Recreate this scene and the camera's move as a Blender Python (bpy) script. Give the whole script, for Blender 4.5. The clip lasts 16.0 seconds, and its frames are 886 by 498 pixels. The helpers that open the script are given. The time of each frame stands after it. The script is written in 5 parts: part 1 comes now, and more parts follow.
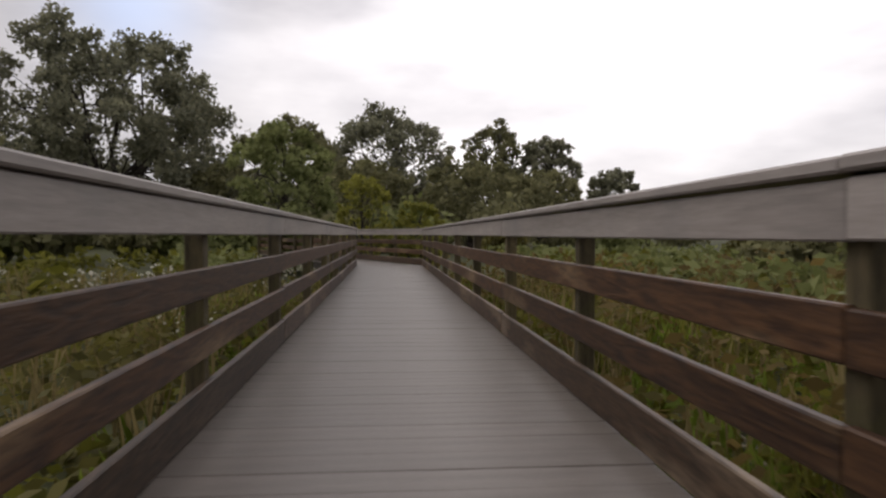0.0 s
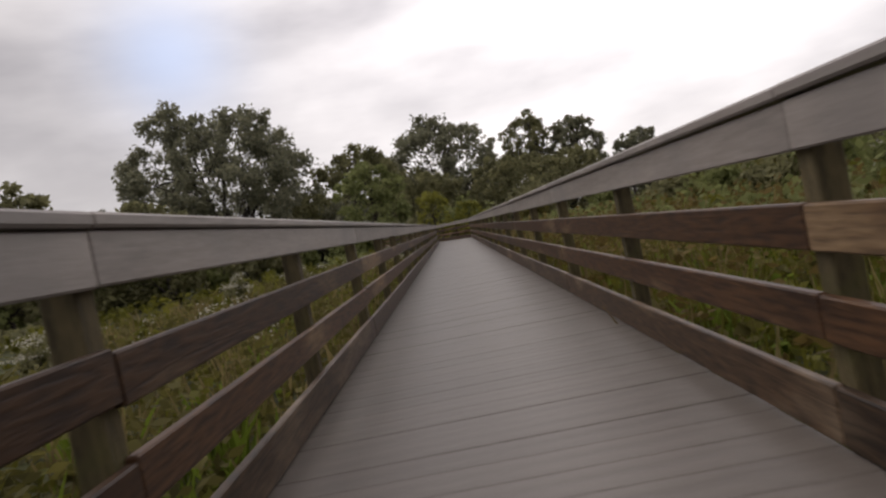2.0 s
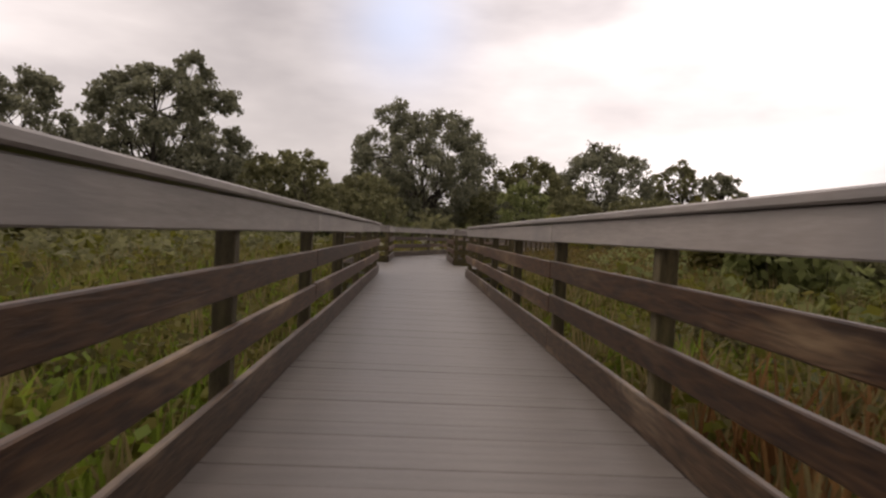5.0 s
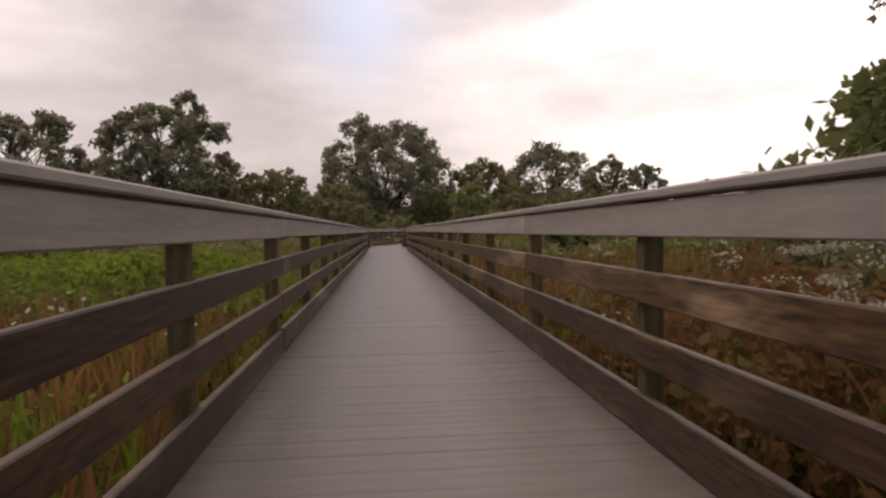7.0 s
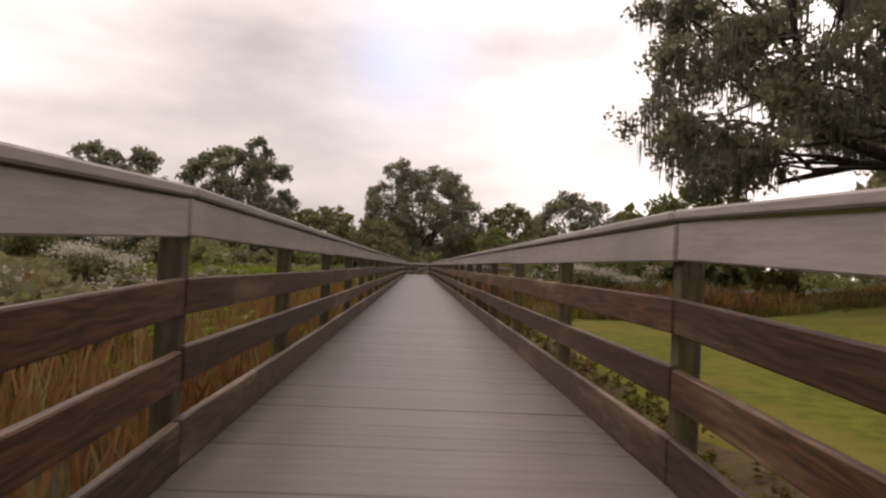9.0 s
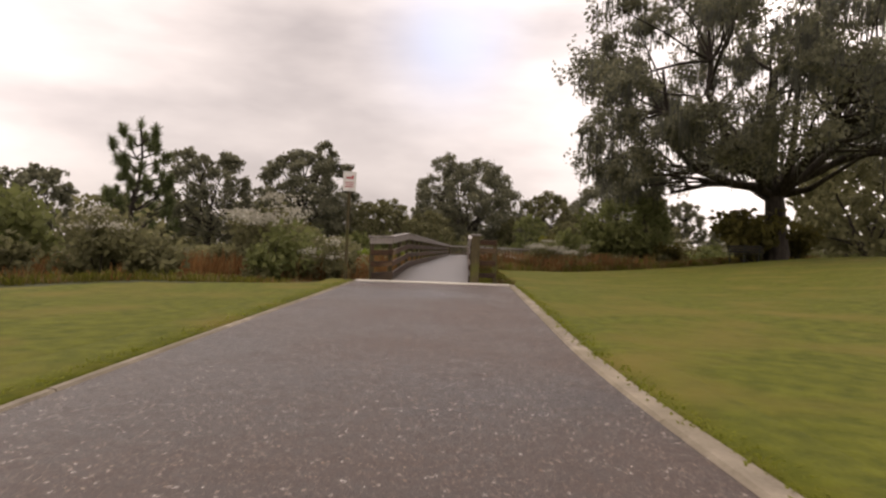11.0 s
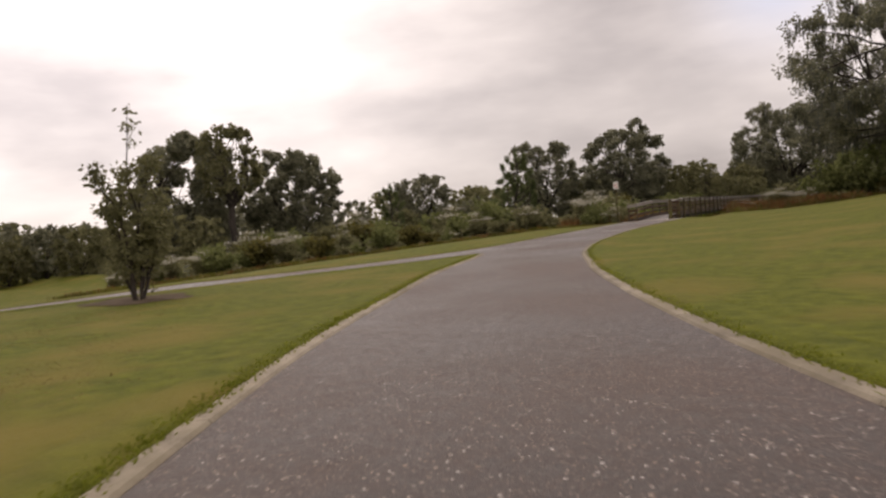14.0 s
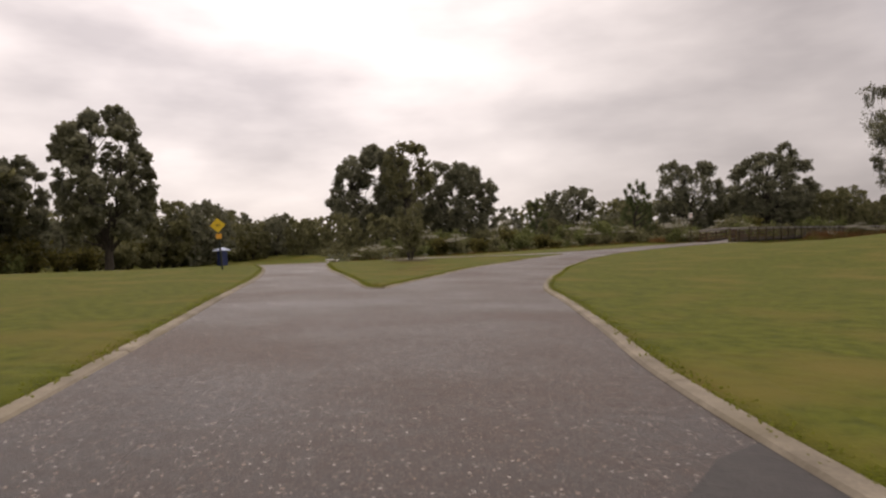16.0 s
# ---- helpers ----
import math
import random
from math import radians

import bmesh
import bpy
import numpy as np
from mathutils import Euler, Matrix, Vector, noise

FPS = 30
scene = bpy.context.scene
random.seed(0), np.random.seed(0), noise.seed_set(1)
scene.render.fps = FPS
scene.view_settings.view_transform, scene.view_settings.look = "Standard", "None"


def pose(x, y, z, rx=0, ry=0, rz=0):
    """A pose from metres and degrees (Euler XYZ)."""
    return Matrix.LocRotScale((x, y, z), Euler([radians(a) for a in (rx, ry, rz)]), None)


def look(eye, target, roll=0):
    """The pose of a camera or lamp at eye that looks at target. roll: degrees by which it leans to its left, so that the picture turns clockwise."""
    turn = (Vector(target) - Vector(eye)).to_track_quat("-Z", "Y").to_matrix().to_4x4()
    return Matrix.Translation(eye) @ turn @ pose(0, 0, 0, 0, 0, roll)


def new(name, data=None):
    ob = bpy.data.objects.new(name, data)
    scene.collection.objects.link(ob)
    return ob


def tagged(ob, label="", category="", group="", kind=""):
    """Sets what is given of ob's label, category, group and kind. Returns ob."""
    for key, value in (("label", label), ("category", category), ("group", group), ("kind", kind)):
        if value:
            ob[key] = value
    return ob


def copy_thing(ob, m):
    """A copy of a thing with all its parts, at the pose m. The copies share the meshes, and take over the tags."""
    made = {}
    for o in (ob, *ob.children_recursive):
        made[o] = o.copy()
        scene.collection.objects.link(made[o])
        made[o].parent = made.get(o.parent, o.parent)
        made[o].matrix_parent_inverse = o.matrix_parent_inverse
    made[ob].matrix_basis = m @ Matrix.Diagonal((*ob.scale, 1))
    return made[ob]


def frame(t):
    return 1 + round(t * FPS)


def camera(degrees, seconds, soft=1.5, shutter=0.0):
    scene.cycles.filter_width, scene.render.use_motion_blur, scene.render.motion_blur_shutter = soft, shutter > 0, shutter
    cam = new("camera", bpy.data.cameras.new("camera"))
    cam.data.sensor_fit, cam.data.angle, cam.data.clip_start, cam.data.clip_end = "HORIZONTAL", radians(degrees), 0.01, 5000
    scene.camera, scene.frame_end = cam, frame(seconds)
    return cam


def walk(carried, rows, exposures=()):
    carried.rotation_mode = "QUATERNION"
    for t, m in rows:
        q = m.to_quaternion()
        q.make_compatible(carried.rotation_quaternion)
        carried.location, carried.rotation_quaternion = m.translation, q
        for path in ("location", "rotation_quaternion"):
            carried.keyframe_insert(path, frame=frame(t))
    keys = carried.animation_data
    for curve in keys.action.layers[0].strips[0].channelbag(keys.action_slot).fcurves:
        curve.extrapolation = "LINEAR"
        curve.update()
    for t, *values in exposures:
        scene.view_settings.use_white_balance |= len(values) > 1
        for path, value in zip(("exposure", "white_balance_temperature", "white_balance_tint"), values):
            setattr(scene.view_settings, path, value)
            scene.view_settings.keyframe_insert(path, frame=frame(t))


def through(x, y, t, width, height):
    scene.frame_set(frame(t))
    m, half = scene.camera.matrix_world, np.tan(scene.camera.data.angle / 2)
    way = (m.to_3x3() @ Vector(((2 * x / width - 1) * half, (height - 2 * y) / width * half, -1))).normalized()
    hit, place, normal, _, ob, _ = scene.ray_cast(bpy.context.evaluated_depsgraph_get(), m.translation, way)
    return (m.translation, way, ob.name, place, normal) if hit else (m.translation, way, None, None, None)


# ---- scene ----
cam = camera(68.0, 16.0, 2.4, 0.07)
PATH = [
    (0, (6.558, 24.616, 0.899), (7.347, 26.454, 0.856), 0.24),
    (0.5, (5.084, 20.249, 0.900), (5.815, 22.110, 0.875), 2.20),
    (1, (3.509, 15.603, 0.897), (4.322, 17.430, 0.864), 1.05),
    (1.5, (1.965, 11.199, 0.891), (2.753, 13.037, 0.843), -5.71),
    (2, (0.796, 7.065, 0.875), (1.387, 8.975, 0.810), -11.44),
    (2.5, (0.127, 2.703, 0.881), (0.412, 4.682, 0.825), -11.01),
    (3, (-0.085, -1.513, 0.886), (-0.014, 0.486, 0.862), -3.56),
    (3.5, (-0.051, -5.793, 0.867), (0.035, -3.795, 0.860), 0.25),
    (4, (-0.087, -10.369, 0.891), (0.025, -8.372, 0.859), 1.75),
    (6.5, (-0.182, -32.556, 0.925), (-0.128, -30.557, 0.873), 3.55),
    (7, (-0.167, -37.056, 0.928), (0.012, -35.065, 0.871), -0.82),
    (7.5, (-0.208, -41.092, 0.923), (-0.133, -39.094, 0.864), 0.14),
    (8, (-0.115, -45.048, 0.934), (-0.035, -43.051, 0.867), 2.55),
    (8.5, (-0.091, -48.875, 0.927), (0.051, -46.881, 0.879), -0.83),
    (9, (-0.069, -52.466, 0.822), (0.007, -50.469, 0.875), 2.60),
    (11.5, (1.472, -74.978, 0.577), (1.306, -72.985, 0.555), -0.41),
    (12, (2.231, -78.730, 0.521), (1.938, -76.752, 0.486), -3.42),
    (12.5, (3.211, -82.599, 0.479), (2.803, -80.641, 0.442), -5.22),
    (13, (4.653, -86.850, 0.465), (3.995, -84.962, 0.417), -5.31),
    (13.5, (6.676, -91.158, 0.507), (5.879, -89.324, 0.452), -6.84),
    (14, (9.271, -96.013, 0.584), (8.257, -94.290, 0.512), -4.83),
    (14.5, (12.410, -100.506, 0.637), (11.265, -98.869, 0.556), -0.89),
    (15, (15.925, -105.164, 0.680), (14.758, -103.542, 0.608), -2.56),
    (15.5, (18.787, -108.254, 0.742), (17.447, -106.770, 0.675), -2.41),
    (16, (21.728, -111.000, 0.783), (20.346, -109.555, 0.745), -1.20),
]
import mathutils

walk(cam, [(t, look(eye, target, roll)) for t, eye, target, roll in PATH],
     [(0, 0.08, 6660, 14), (1.5, -0.03, 6700, 14), (2.5, 0.18, 6830, 15.5), (3, 0.30, 6930, 16), (4, 0.22, 7060, 17), (7, 0.16, 7450, 20.5), (9, 0.38, 7470, 20.5), (11.5, 0.34, 7480, 19.5), (13.5, 0.22, 7400, 19), (16, -0.02, 7230, 18.5)])

# ---- light ----
world = bpy.data.worlds.new("overcast")
scene.world = world
world.use_nodes = True


def build_sky():
    nt = world.node_tree
    nt.nodes.clear()
    N, L = nt.nodes.new, nt.links.new
    out, bg = N("ShaderNodeOutputWorld"), N("ShaderNodeBackground")
    sky = N("ShaderNodeTexSky")
    sky.sky_type, sky.sun_disc = "NISHITA", False
    sky.sun_elevation, sky.sun_rotation = radians(54), radians(-56)
    coord, mapp = N("ShaderNodeTexCoord"), N("ShaderNodeMapping")
    mapp.inputs["Scale"].default_value = (1.5, 1.5, 3.2)
    mapp.inputs["Location"].default_value = (5.3, 0.2, 2.2)
    big = N("ShaderNodeTexNoise")
    big.inputs["Scale"].default_value, big.inputs["Detail"].default_value, big.inputs["Roughness"].default_value = 1.35, 5, 0.48
    ramp = N("ShaderNodeValToRGB")
    e = ramp.color_ramp.elements
    e[0].position, e[0].color = 0.36, (5.3, 5.2, 5.4, 1)
    e[1].position, e[1].color = 0.62, (11.4, 11.2, 11.2, 1)
    mix = N("ShaderNodeMix")
    mix.data_type = "RGBA"
    mix.inputs["Factor"].default_value = 0.93
    L(coord.outputs["Generated"], mapp.inputs["Vector"])
    L(mapp.outputs["Vector"], big.inputs["Vector"])
    # low bands of cloud, flattened by distance
    flat, bands, both = N("ShaderNodeMapping"), N("ShaderNodeTexNoise"), N("ShaderNodeMix")
    flat.inputs["Scale"].default_value, flat.inputs["Location"].default_value = (2.2, 2.2, 8.0), (0.6, 2.3, 0.9)
    bands.inputs["Scale"].default_value, bands.inputs["Detail"].default_value, bands.inputs["Roughness"].default_value = 1.2, 6, 0.5
    L(coord.outputs["Generated"], flat.inputs["Vector"])
    L(flat.outputs["Vector"], bands.inputs["Vector"])
    both.data_type = "FLOAT"
    both.inputs["Factor"].default_value = 0.36
    L(big.outputs["Fac"], both.inputs["A"])
    L(bands.outputs["Fac"], both.inputs["B"])
    L(both.outputs["Result"], ramp.inputs["Fac"])
    L(sky.outputs["Color"], mix.inputs["A"])
    L(ramp.outputs["Color"], mix.inputs["B"])
    # an overcast sky: darker towards the horizon, brighter round the veiled sun
    sep, rise = N("ShaderNodeSeparateXYZ"), N("ShaderNodeMapRange")
    L(coord.outputs["Generated"], sep.inputs["Vector"])
    L(sep.outputs["Z"], rise.inputs["Value"])
    rise.inputs["From Max"].default_value = 0.7
    rise.inputs["To Min"].default_value, rise.inputs["To Max"].default_value = 0.67, 1.04
    def lobe(direction, sharp, gain, base):
        """Adds to base a soft round brightening about a direction."""
        dot, low, power, glow = N("ShaderNodeVectorMath"), N("ShaderNodeMath"), N("ShaderNodeMath"), N("ShaderNodeMath")
        dot.operation, low.operation, power.operation, glow.operation = "DOT_PRODUCT", "MAXIMUM", "POWER", "MULTIPLY_ADD"
        dot.inputs[1].default_value = Vector(direction).normalized()
        L(coord.outputs["Generated"], dot.inputs[0])
        L(dot.outputs["Value"], low.inputs[0])
        low.inputs[1].default_value = 0.0
        L(low.outputs[0], power.inputs[0])
        power.inputs[1].default_value = sharp
        L(power.outputs[0], glow.inputs[0])
        glow.inputs[1].default_value = gain
        if base is None:
            glow.inputs[2].default_value = 0.0
        else:
            L(base, glow.inputs[2])
        return glow.outputs[0]

    bright = lobe((0.55, 0.64, 0.54), 4.0, 0.62, rise.outputs["Result"])
    bright = lobe((-0.78, 0.44, 0.42), 8.0, 0.58, bright)
    # and duller under a heavier bank of cloud
    bright = lobe((-0.24, 0.90, 0.36), 22.0, -0.22, bright)
    # a small soft-edged spot of pale blue mixed into the sky
    gap = N("ShaderNodeMix")
    gap.data_type = "RGBA"
    L(lobe((-0.035, 0.953, 0.30), 300.0, 0.85, None), gap.inputs["Factor"])
    L(mix.outputs["Result"], gap.inputs["A"])
    gap.inputs["B"].default_value = (6.6, 7.9, 10.6, 1)
    scale = N("ShaderNodeVectorMath")
    scale.operation = "SCALE"
    L(gap.outputs["Result"], scale.inputs[0])
    L(bright, scale.inputs["Scale"])
    L(scale.outputs["Vector"], bg.inputs["Color"])
    bg.inputs["Strength"].default_value = 0.105
    L(bg.outputs["Background"], out.inputs["Surface"])


build_sky()
sun_data = bpy.data.lights.new("sun", "SUN")
sun_data.energy, sun_data.angle, sun_data.color = 0.8, radians(25), (1, 0.96, 0.9)
sun = new("sun", sun_data)
sun.matrix_world = look((-36, 24, 60), (0, 0, 0))


# ---- materials ----
def material(name, dark, light, scale=8.0, rough=0.7, bump=0.2, stretch=(1, 1, 1), vary=0.0, fine=60.0, spec=0.4, stain=None, stain_scale=0.7):
    """Two-scale procedural surface: colour noise, fine grain, bump, optional stain and per-object variation."""
    m = bpy.data.materials.new(name)
    m.use_nodes = True
    nt = m.node_tree
    N, L = nt.nodes.new, nt.links.new
    bsdf = nt.nodes["Principled BSDF"]
    coord, mapp = N("ShaderNodeTexCoord"), N("ShaderNodeMapping")
    mapp.inputs["Scale"].default_value = stretch
    L(coord.outputs["Object"], mapp.inputs["Vector"])
    n1, n2 = N("ShaderNodeTexNoise"), N("ShaderNodeTexNoise")
    n1.inputs["Scale"].default_value, n1.inputs["Detail"].default_value = scale, 5
    n2.inputs["Scale"].default_value, n2.inputs["Detail"].default_value = fine, 3
    L(mapp.outputs["Vector"], n1.inputs["Vector"])
    L(mapp.outputs["Vector"], n2.inputs["Vector"])
    add = N("ShaderNodeMath")
    add.operation = "MULTIPLY_ADD"
    L(n2.outputs["Fac"], add.inputs[0])
    add.inputs[1].default_value = 0.5
    L(n1.outputs["Fac"], add.inputs[2])
    ramp = N("ShaderNodeValToRGB")
    e = ramp.color_ramp.elements
    e[0].position, e[0].color = 0.5, (*dark, 1)
    e[1].position, e[1].color = 1.0, (*light, 1)
    L(add.outputs[0], ramp.inputs["Fac"])
    colour = ramp.outputs["Color"]
    if stain:
        n3, r3, mx = N("ShaderNodeTexNoise"), N("ShaderNodeValToRGB"), N("ShaderNodeMix")
        n3.inputs["Scale"].default_value, n3.inputs["Detail"].default_value = stain_scale, 6
        L(coord.outputs["Object"], n3.inputs["Vector"])
        L(n3.outputs["Fac"], r3.inputs["Fac"])
        r3.color_ramp.elements[0].position, r3.color_ramp.elements[1].position = 0.48, 0.68
        mx.data_type = "RGBA"
        L(r3.outputs["Color"], mx.inputs["Factor"])
        L(colour, mx.inputs["A"])
        mx.inputs["B"].default_value = (*stain, 1)
        colour = mx.outputs["Result"]
    if vary:
        info, hsv, mr = N("ShaderNodeObjectInfo"), N("ShaderNodeHueSaturation"), N("ShaderNodeMapRange")
        mr.inputs["To Min"].default_value, mr.inputs["To Max"].default_value = 1 - vary, 1 + vary
        L(info.outputs["Random"], mr.inputs["Value"])
        L(mr.outputs["Result"], hsv.inputs["Value"])
        L(colour, hsv.inputs["Color"])
        colour = hsv.outputs["Color"]
    L(colour, bsdf.inputs["Base Color"])
    bsdf.inputs["Roughness"].default_value = rough
    bsdf.inputs["Specular IOR Level"].default_value = spec
    if bump:
        b = N("ShaderNodeBump")
        b.inputs["Strength"].default_value, b.inputs["Distance"].default_value = bump, 0.02
        L(add.outputs[0], b.inputs["Height"])
        L(b.outputs["Normal"], bsdf.inputs["Normal"])
    return m


def leaf_material(name, dark, light, rough=0.7, through=0.5, deep=None):
    """Leaves: colour varies from clump to clump, and some light passes through."""
    m = bpy.data.materials.new(name)
    m.use_nodes = True
    nt = m.node_tree
    N, L = nt.nodes.new, nt.links.new
    bsdf, out = nt.nodes["Principled BSDF"], nt.nodes["Material Output"]
    geo, ramp = N("ShaderNodeNewGeometry"), N("ShaderNodeValToRGB")
    coord, n1, add = N("ShaderNodeTexCoord"), N("ShaderNodeTexNoise"), N("ShaderNodeMath")
    n1.inputs["Scale"].default_value, n1.inputs["Detail"].default_value = 0.45, 3
    L(coord.outputs["Object"], n1.inputs["Vector"])
    add.operation = "MULTIPLY_ADD"
    L(geo.outputs["Random Per Island"], add.inputs[0])
    add.inputs[1].default_value = 0.32
    L(n1.outputs["Fac"], add.inputs[2])
    e = ramp.color_ramp.elements
    e[0].position, e[0].color = 0.36, (*dark, 1)
    e[1].position, e[1].color = 1.1, (*light, 1)
    e[1].position = 0.92
    L(add.outputs[0], ramp.inputs["Fac"])
    L(ramp.outputs["Color"], bsdf.inputs["Base Color"])
    bsdf.inputs["Roughness"].default_value = rough
    bsdf.inputs["Specular IOR Level"].default_value = 0.18
    tl, mix = N("ShaderNodeBsdfTranslucent"), N("ShaderNodeMixShader")
    L(ramp.outputs["Color"], tl.inputs["Color"])
    mix.inputs["Fac"].default_value = through
    L(bsdf.outputs["BSDF"], mix.inputs[1])
    L(tl.outputs["BSDF"], mix.inputs[2])
    L(mix.outputs["Shader"], out.inputs["Surface"])
    return m


def timber(name, dark, mid, worn):
    """Wet flat-sawn board: wavy growth rings along the length, fine grain, and paler worn patches."""
    m = bpy.data.materials.new(name)
    m.use_nodes = True
    nt = m.node_tree
    N, L = nt.nodes.new, nt.links.new
    bsdf = nt.nodes["Principled BSDF"]
    coord, info = N("ShaderNodeTexCoord"), N("ShaderNodeObjectInfo")
    shift, mapp = N("ShaderNodeVectorMath"), N("ShaderNodeMapping")
    shift.operation = "MULTIPLY_ADD"
    L(info.outputs["Random"], shift.inputs[0])
    shift.inputs[1].default_value = (37, 11, 19)
    L(coord.outputs["Object"], shift.inputs[2])
    mapp.inputs["Scale"].default_value = (0.75, 6, 6)
    L(shift.outputs["Vector"], mapp.inputs["Vector"])
    rings, grain, wear = N("ShaderNodeTexNoise"), N("ShaderNodeTexNoise"), N("ShaderNodeTexNoise")
    rings.inputs["Scale"].default_value, rings.inputs["Detail"].default_value, rings.inputs["Distortion"].default_value = 1.1, 1.5, 0.6
    grain.inputs["Scale"].default_value, grain.inputs["Detail"].default_value = 9, 4
    wear.inputs["Scale"].default_value, wear.inputs["Detail"].default_value = 0.85, 5
    L(mapp.outputs["Vector"], rings.inputs["Vector"])
    L(mapp.outputs["Vector"], grain.inputs["Vector"])
    wmap = N("ShaderNodeMapping")
    wmap.inputs["Scale"].default_value = (0.8, 3.5, 3.5)
    L(shift.outputs["Vector"], wmap.inputs["Vector"])
    L(wmap.outputs["Vector"], wear.inputs["Vector"])
    mul, wave = N("ShaderNodeMath"), N("ShaderNodeMath")
    mul.operation, wave.operation = "MULTIPLY", "SINE"
    L(rings.outputs["Fac"], mul.inputs[0])
    mul.inputs[1].default_value = 58
    L(mul.outputs[0], wave.inputs[0])
    mix = N("ShaderNodeMath")
    mix.operation = "MULTIPLY_ADD"
    L(wave.outputs[0], mix.inputs[0])
    mix.inputs[1].default_value = 0.085
    L(grain.outputs["Fac"], mix.inputs[2])
    ramp = N("ShaderNodeValToRGB")
    e = ramp.color_ramp.elements
    e[0].position, e[0].color = 0.3, (*dark, 1)
    e[1].position, e[1].color = 0.72, (*mid, 1)
    L(mix.outputs[0], ramp.inputs["Fac"])
    pale = N("ShaderNodeValToRGB")
    pale.color_ramp.elements[0].position, pale.color_ramp.elements[1].position = 0.53, 0.66
    L(wear.outputs["Fac"], pale.inputs["Fac"])
    soft = N("ShaderNodeMath")
    soft.operation = "MULTIPLY"
    L(pale.outputs["Color"], soft.inputs[0])
    soft.use_clamp = True
    fleck = N("ShaderNodeMath")
    fleck.operation = "MULTIPLY"
    L(mix.outputs[0], fleck.inputs[0])
    fleck.inputs[1].default_value = 1.35
    L(fleck.outputs[0], soft.inputs[1])
    blend = N("ShaderNodeMix")
    blend.data_type = "RGBA"
    L(soft.outputs[0], blend.inputs["Factor"])
    L(ramp.outputs["Color"], blend.inputs["A"])
    blend.inputs["B"].default_value = (*worn, 1)
    hsv, mr = N("ShaderNodeHueSaturation"), N("ShaderNodeMapRange")
    mr.inputs["To Min"].default_value, mr.inputs["To Max"].default_value = 0.68, 1.25
    L(info.outputs["Random"], mr.inputs["Value"])
    L(mr.outputs["Result"], hsv.inputs["Value"])
    L(blend.outputs["Result"], hsv.inputs["Color"])
    L(hsv.outputs["Color"], bsdf.inputs["Base Color"])
    bsdf.inputs["Roughness"].default_value, bsdf.inputs["Specular IOR Level"].default_value = 0.55, 0.3
    bump = N("ShaderNodeBump")
    bump.inputs["Strength"].default_value, bump.inputs["Distance"].default_value = 0.5, 0.006
    L(mix.outputs[0], bump.inputs["Height"])
    L(bump.outputs["Normal"], bsdf.inputs["Normal"])
    return m


M_CAP = material("weathered grey rail", (0.160, 0.140, 0.127), (0.294, 0.260, 0.238), 3, 0.5, 0.10, (0.25, 2.5, 2.5), 0.10, 30, 0.4, (0.172, 0.157, 0.149), 0.9)
M_RAIL = timber("wet brown timber", (0.019, 0.0080, 0.0034), (0.072, 0.0345, 0.0145), (0.190, 0.128, 0.072))
M_KICK = timber("worn kickboard timber", (0.019, 0.0110, 0.0058), (0.066, 0.0385, 0.0210), (0.165, 0.120, 0.080))
M_POST = material("mossy timber post", (0.032, 0.025, 0.012), (0.100, 0.078, 0.038), 5, 0.75, 0.5, (6, 6, 1), 0.3, 30, 0.3, (0.075, 0.082, 0.014), 1.9)
M_MOSSY = material("moss-grown timber", (0.026, 0.020, 0.007), (0.090, 0.072, 0.022), 3, 0.7, 0.6, (1.5, 8, 8), 0.3, 18, 0.3, (0.115, 0.122, 0.012), 1.5)
M_DECK = material("wet grey deck board", (0.083, 0.0705, 0.0605), (0.131, 0.114, 0.100), 2.5, 0.42, 0.12, (0.5, 5, 5), 0.045, 26, 0.35, (0.105, 0.088, 0.078), 0.7)
M_MARK = material("tyre mark", (0.066, 0.056, 0.050), (0.115, 0.099, 0.089), 3, 0.5, 0.1, (1, 1, 1), 0, 40)
M_JOIST = material("dark joist timber", (0.012, 0.010, 0.008), (0.04, 0.033, 0.026), 3, 0.8, 0.4, (1, 8, 8), 0.2)
M_KERB = material("pale concrete kerb", (0.125, 0.104, 0.075), (0.28, 0.240, 0.182), 3, 0.85, 0.25, (1, 1, 1), 0.12, 50, 0.3, (0.15, 0.125, 0.08), 0.8)
M_SLAB = material("pale concrete strip", (0.42, 0.39, 0.33), (0.60, 0.57, 0.50), 3, 0.8, 0.25, (1, 1, 1), 0.0, 50, 0.3)
M_SOIL = material("marsh ground", (0.014, 0.014, 0.006), (0.05, 0.055, 0.016), 0.8, 0.9, 0.5, (1, 1, 1), 0, 12, 0.2)
M_LAWN = material("mown lawn", (0.047, 0.056, 0.0048), (0.107, 0.114, 0.0122), 5.0, 0.9, 1.0, (1, 1, 1), 0, 38, 0.12, (0.122, 0.101, 0.020), 0.62)
M_EARTH = material("bare damp earth", (0.028, 0.019, 0.008), (0.088, 0.062, 0.028), 4, 0.9, 0.7, (1, 1, 1), 0, 34, 0.2, (0.070, 0.070, 0.010), 1.3)
M_MULCH = material("bark mulch", (0.05, 0.035, 0.022), (0.12, 0.09, 0.06), 3, 0.95, 0.6, (1, 1, 1), 0, 30, 0.1)
M_BARK = material("dark bark", (0.016, 0.013, 0.011), (0.07, 0.058, 0.047), 2, 0.9, 0.8, (3, 3, 0.6), 0, 12, 0.2)
# oak leaf colour is raised and greyed to stand in for haze and glare
M_OAK = leaf_material("oak leaves", (0.098, 0.100, 0.068), (0.245, 0.242, 0.158))
